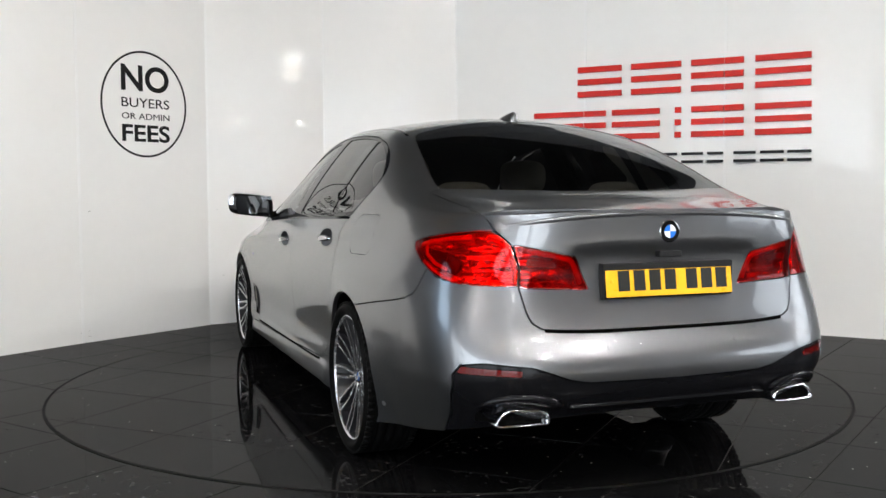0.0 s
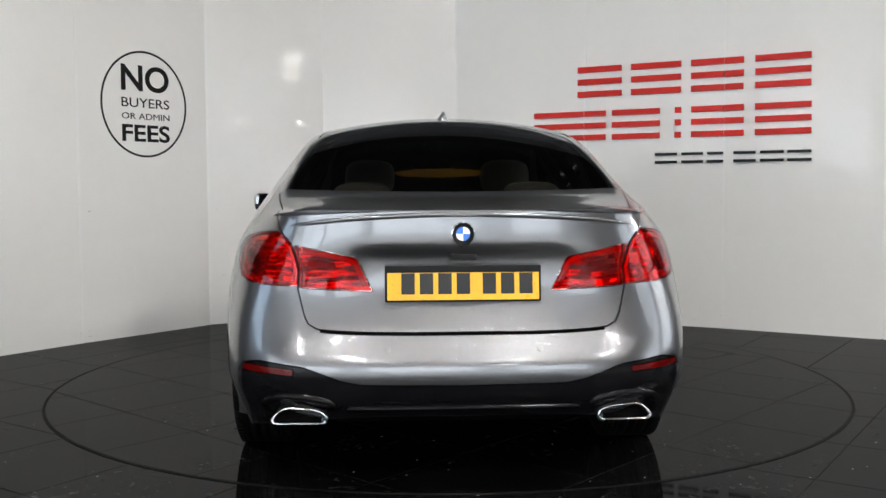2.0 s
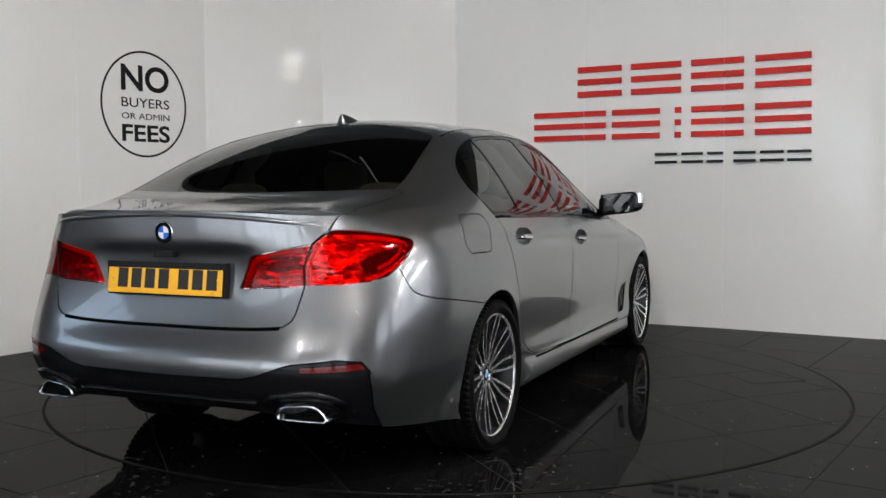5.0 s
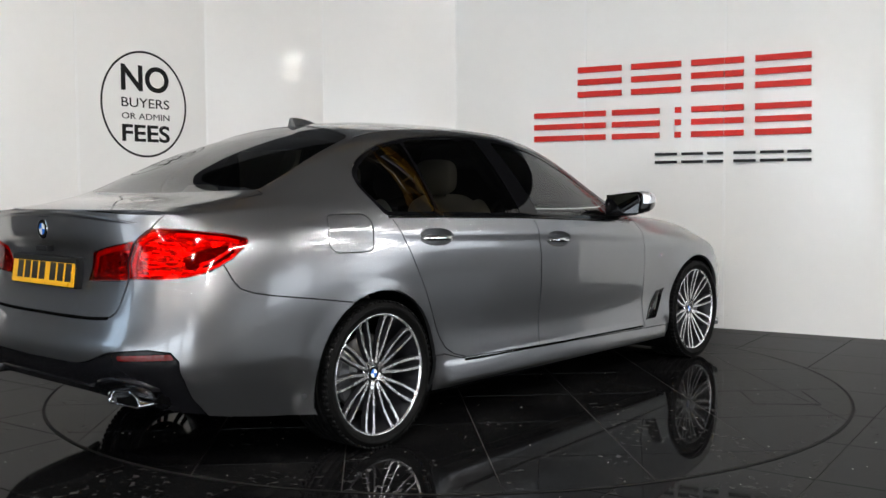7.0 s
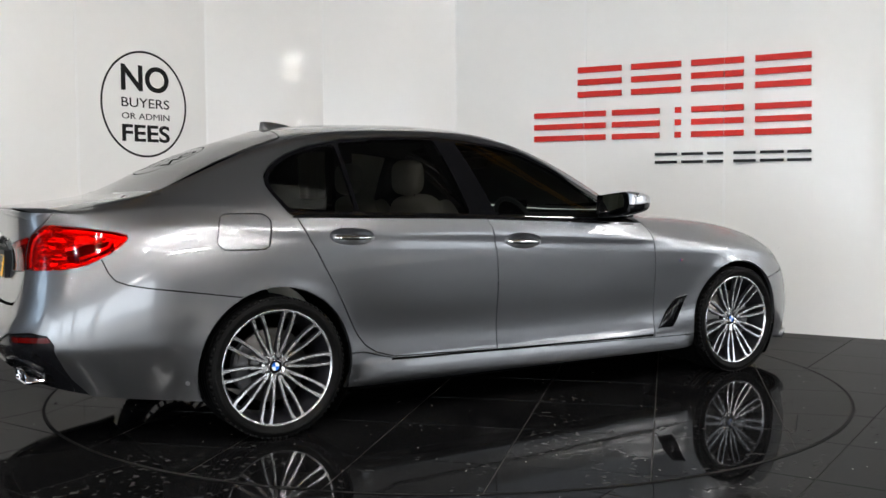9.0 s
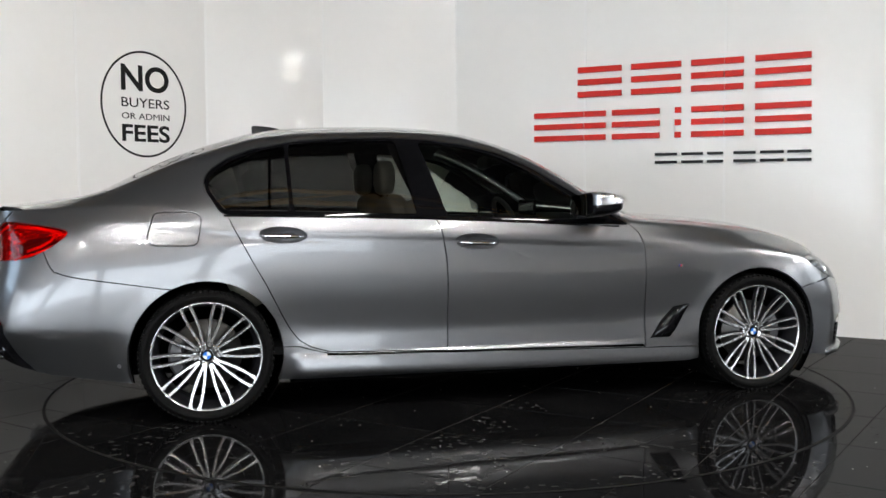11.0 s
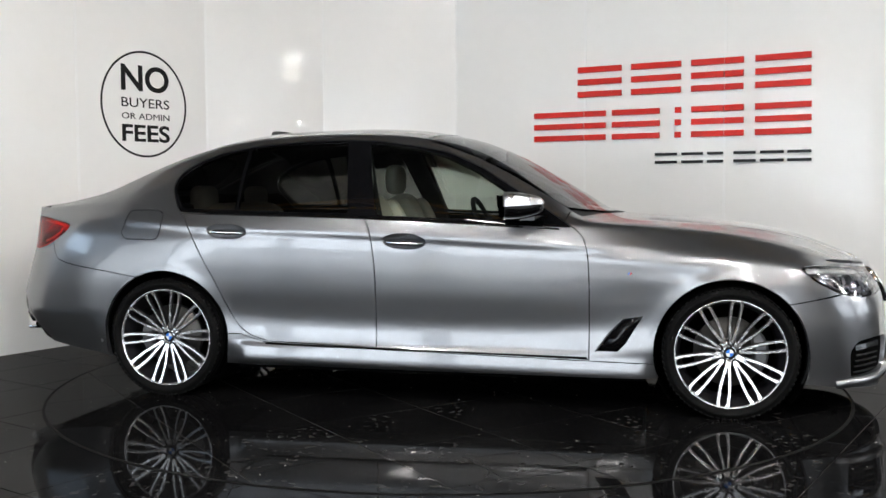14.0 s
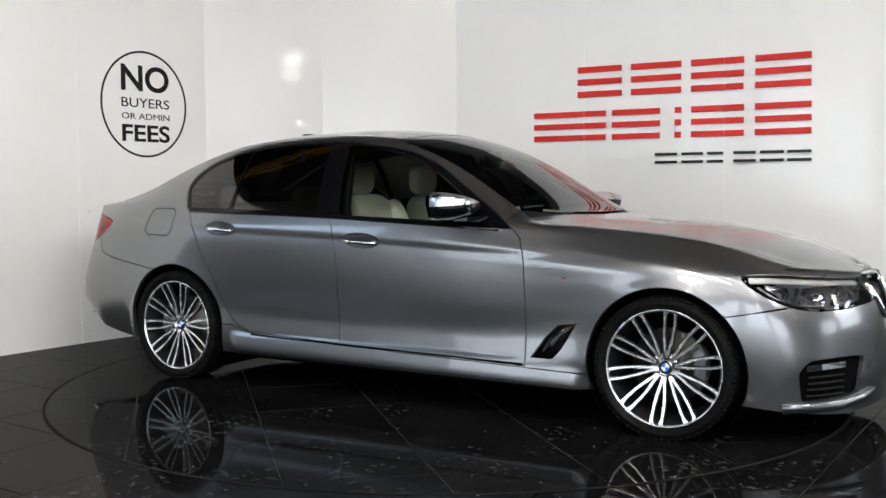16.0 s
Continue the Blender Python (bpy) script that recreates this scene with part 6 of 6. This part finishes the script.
        carpart("splitter_blade", bm, M_PAINT, None, "body-coloured lip under the intake")
    bm = bmesh.new()
    plaque(bm, [(y, z) for y, z in ((-0.42, 0.20), (-0.46, 0.33), (-0.36, 0.42), (0.36, 0.42), (0.46, 0.33), (0.42, 0.20))], "front", 0.002, 0.01)
    carpart("centre_intake", bm, M_VOID, None, "black centre air intake")
    p, n = on_skin(3.68, 0.002, "top")
    roundel(p, Vector((n.x, 0, n.z)), 0.041)


def build_cabin():
    def seat(x, y, wide):
        bm = bmesh.new()
        m = Matrix.Translation((x, y, 0.80)) @ Matrix.Rotation(radians(-20), 4, "Y")
        ellipsoid(bm, (0, 0, 0), 0.075, wide, 0.31, 4.0, m=m)
        back = carpart("seat_backrest", bm, M_CREAM, None, "cream leather seat backrest")
        bm = bmesh.new()
        for sgn in (1, -1):
            ellipsoid(bm, (0.06, sgn * (wide - 0.05), 0.0), 0.07, 0.055, 0.26, 3.0, m=m)
        part("side_bolster", bm, M_CREAM, back, "", True)
        bm = bmesh.new()
        ellipsoid(bm, (0, 0, 0), 0.26, wide, 0.075, 4.0, m=Matrix.Translation((x + 0.32, y, 0.50)) @ Matrix.Rotation(radians(-8), 4, "Y"))
        part("seat_cushion", bm, M_CREAM, back, "", True)
        bm = bmesh.new()
        ellipsoid(bm, (x - 0.13, y, 1.19), 0.05, 0.135, 0.095, 3.2)
        part("headrest", bm, M_CREAM, back, "cream headrest", True)
        bm = bmesh.new()
        for dy in (-0.06, 0.06):
            tube(bm, (x - 0.115, y + dy, 1.05), (x - 0.13, y + dy, 1.15), 0.007, 8)
        part("headrest_post", bm, M_CHROME, back, "", True)

    seat(1.10, -0.37, 0.25)
    seat(1.10, 0.37, 0.25)
    bm = bmesh.new()
    ellipsoid(bm, (0, 0, 0), 0.09, 0.62, 0.30, 5.0, m=Matrix.Translation((0.14, 0, 0.76)) @ Matrix.Rotation(radians(-24), 4, "Y"))
    bench = carpart("rear_bench", bm, M_CREAM, None, "cream leather rear bench")
    for y in (-0.38, 0.38):
        bm = bmesh.new()
        ellipsoid(bm, (-0.01, y, 1.08), 0.05, 0.13, 0.075, 3.2)
        part("headrest", bm, M_CREAM, bench, "", True)
    bm = bmesh.new()
    box(bm, -0.52, -0.02, -0.62, 0.62, 1.02, 1.045, 0.01)
    carpart("parcel_shelf", bm, M_CABIN, None, "dark parcel shelf", False)
    bm = bmesh.new()
    ellipsoid(bm, (2.12, 0, 0.86), 0.27, 0.74, 0.115, 4.5)
    dash = carpart("dashboard", bm, M_CABIN, None, "dark dashboard")
    bm = bmesh.new()
    box(bm, 1.92, 1.94, -0.15, 0.13, 0.95, 1.06, 0.006)
    part("screen", bm, M_GLOSSBLACK, dash, "black display screen")
    # steering wheel, right-hand drive
    bm = bmesh.new()
    mtx = Matrix.Translation((1.70, -0.37, 0.90)) @ Matrix.Rotation(radians(-24), 4, "Y") @ Matrix.Rotation(radians(90), 4, "Z")
    n = 40
    rings = []
    for k in range(n):
        a = 2 * math.pi * k / n
        rings.append([bm.verts.new(mtx @ Vector(((0.185 + 0.014 * math.cos(q)) * math.cos(a), 0.014 * math.sin(q), (0.185 + 0.014 * math.cos(q)) * math.sin(a)))) for q in np.linspace(0, 2 * math.pi, 10, endpoint=False)])
    for i in range(n):
        for k in range(10):
            bm.faces.new((rings[i][k], rings[i][(k + 1) % 10], rings[(i + 1) % n][(k + 1) % 10], rings[(i + 1) % n][k]))
    bmesh.ops.recalc_face_normals(bm, faces=bm.faces)
    wheel = carpart("steering_wheel", bm, M_CABIN, None, "black steering wheel")
    bm = bmesh.new()
    box(bm, -0.18, 0.18, -0.012, 0.012, -0.03, 0.03, 0.005, mtx)
    box(bm, -0.03, 0.03, -0.012, 0.012, -0.18, 0.0, 0.005, mtx)
    ellipsoid(bm, (0, 0, 0), 0.075, 0.035, 0.065, 3, m=mtx)
    part("steering_boss", bm, M_CABIN, wheel)
    # mirror on the windscreen
    bm = bmesh.new()
    ellipsoid(bm, (1.66, 0.0, 1.285), 0.02, 0.125, 0.036, 3.5)
    rear_view = carpart("interior_mirror", bm, M_BLACK, None, "black interior mirror")
    bm = bmesh.new()
    box(bm, 1.66, 1.76, -0.05, 0.05, 1.285, 1.345, 0.012)
    part("sensor_pod", bm, M_BLACK, rear_view)
    # floor, headliner, pillars
    bm = bmesh.new()
    box(bm, 0.0, 2.25, -0.80, 0.80, 0.30, 0.34)
    box(bm, 1.05, 2.0, -0.11, 0.11, 0.34, 0.66, 0.03)
    carpart("cabin_floor", bm, M_CABIN, None, "dark carpet", False)
    bm = bmesh.new()
    rows = []
    for x in np.linspace(0.16, 1.46, 24):
        yr, zr = RAIL(x)
        zc = CENTRE_Z(x)
        rows.append([bm.verts.new((x, y * (yr - 0.04), zc - (zc - zr) * y * y - 0.035 - (0.02 if abs(y) > 0.9 else 0))) for y in np.linspace(-1, 1, 17)])
    for a, b in zip(rows, rows[1:]):
        for k in range(16):
            bm.faces.new((a[k], a[k + 1], b[k + 1], b[k]))
    bmesh.ops.recalc_face_normals(bm, faces=bm.faces)
    carpart("headliner", bm, M_HEADLINER, None, "dark cloth headliner")
    for s in (1, -1):
        bm = bmesh.new()
        rows = []
        for t in np.linspace(0, 1, 8):
            z = 0.6 + 0.76 * t
            y = s * (0.84 - (0.26 * max(0, (z - 1.0) / 0.38) if z > 1.0 else 0.0))
            x = 1.16 - 0.14 * max(0, (z - 0.95) / 0.4)
            rows.append([bm.verts.new((x + dx, y - s * dy, z)) for dx, dy in ((-0.07, 0.015), (0.07, 0.015), (0.06, 0.06), (-0.06, 0.06))])
        for a, b in zip(rows, rows[1:]):
            for k in range(4):
                bm.faces.new((a[k], a[(k + 1) % 4], b[(k + 1) % 4], b[k]))
        bmesh.ops.recalc_face_normals(bm, faces=bm.faces)
        carpart("pillar_trim", bm, M_CABIN, None, "dark pillar trim", False)
        for x0, x1 in ((0.42, 1.16), (1.24, 2.2)):
            bm = bmesh.new()
            box(bm, x0, x1, s * 0.80 - 0.03, s * 0.80 + 0.03, 0.45, 0.955, 0.02)
            carpart("door_card", bm, M_CABIN, None, "dark door lining", False)


build_wheels()
build_underbody()
build_handles()
build_mirrors()
build_rear_details()
build_roof_details()
build_side_details()
build_front_details()
build_cabin()


def motions():
    """Disc and car turn together at a steady rate."""
    rows = [(0.5 * k, pose(0, 0, 0, 0, 0, YAW0 + YAW_RATE * 0.5 * k)) for k in range(33)]
    walk(TABLE, rows)
    walk(CAR, [(t, Matrix.Translation((0, 0, 0.0032)) @ m) for t, m in rows])


motions()
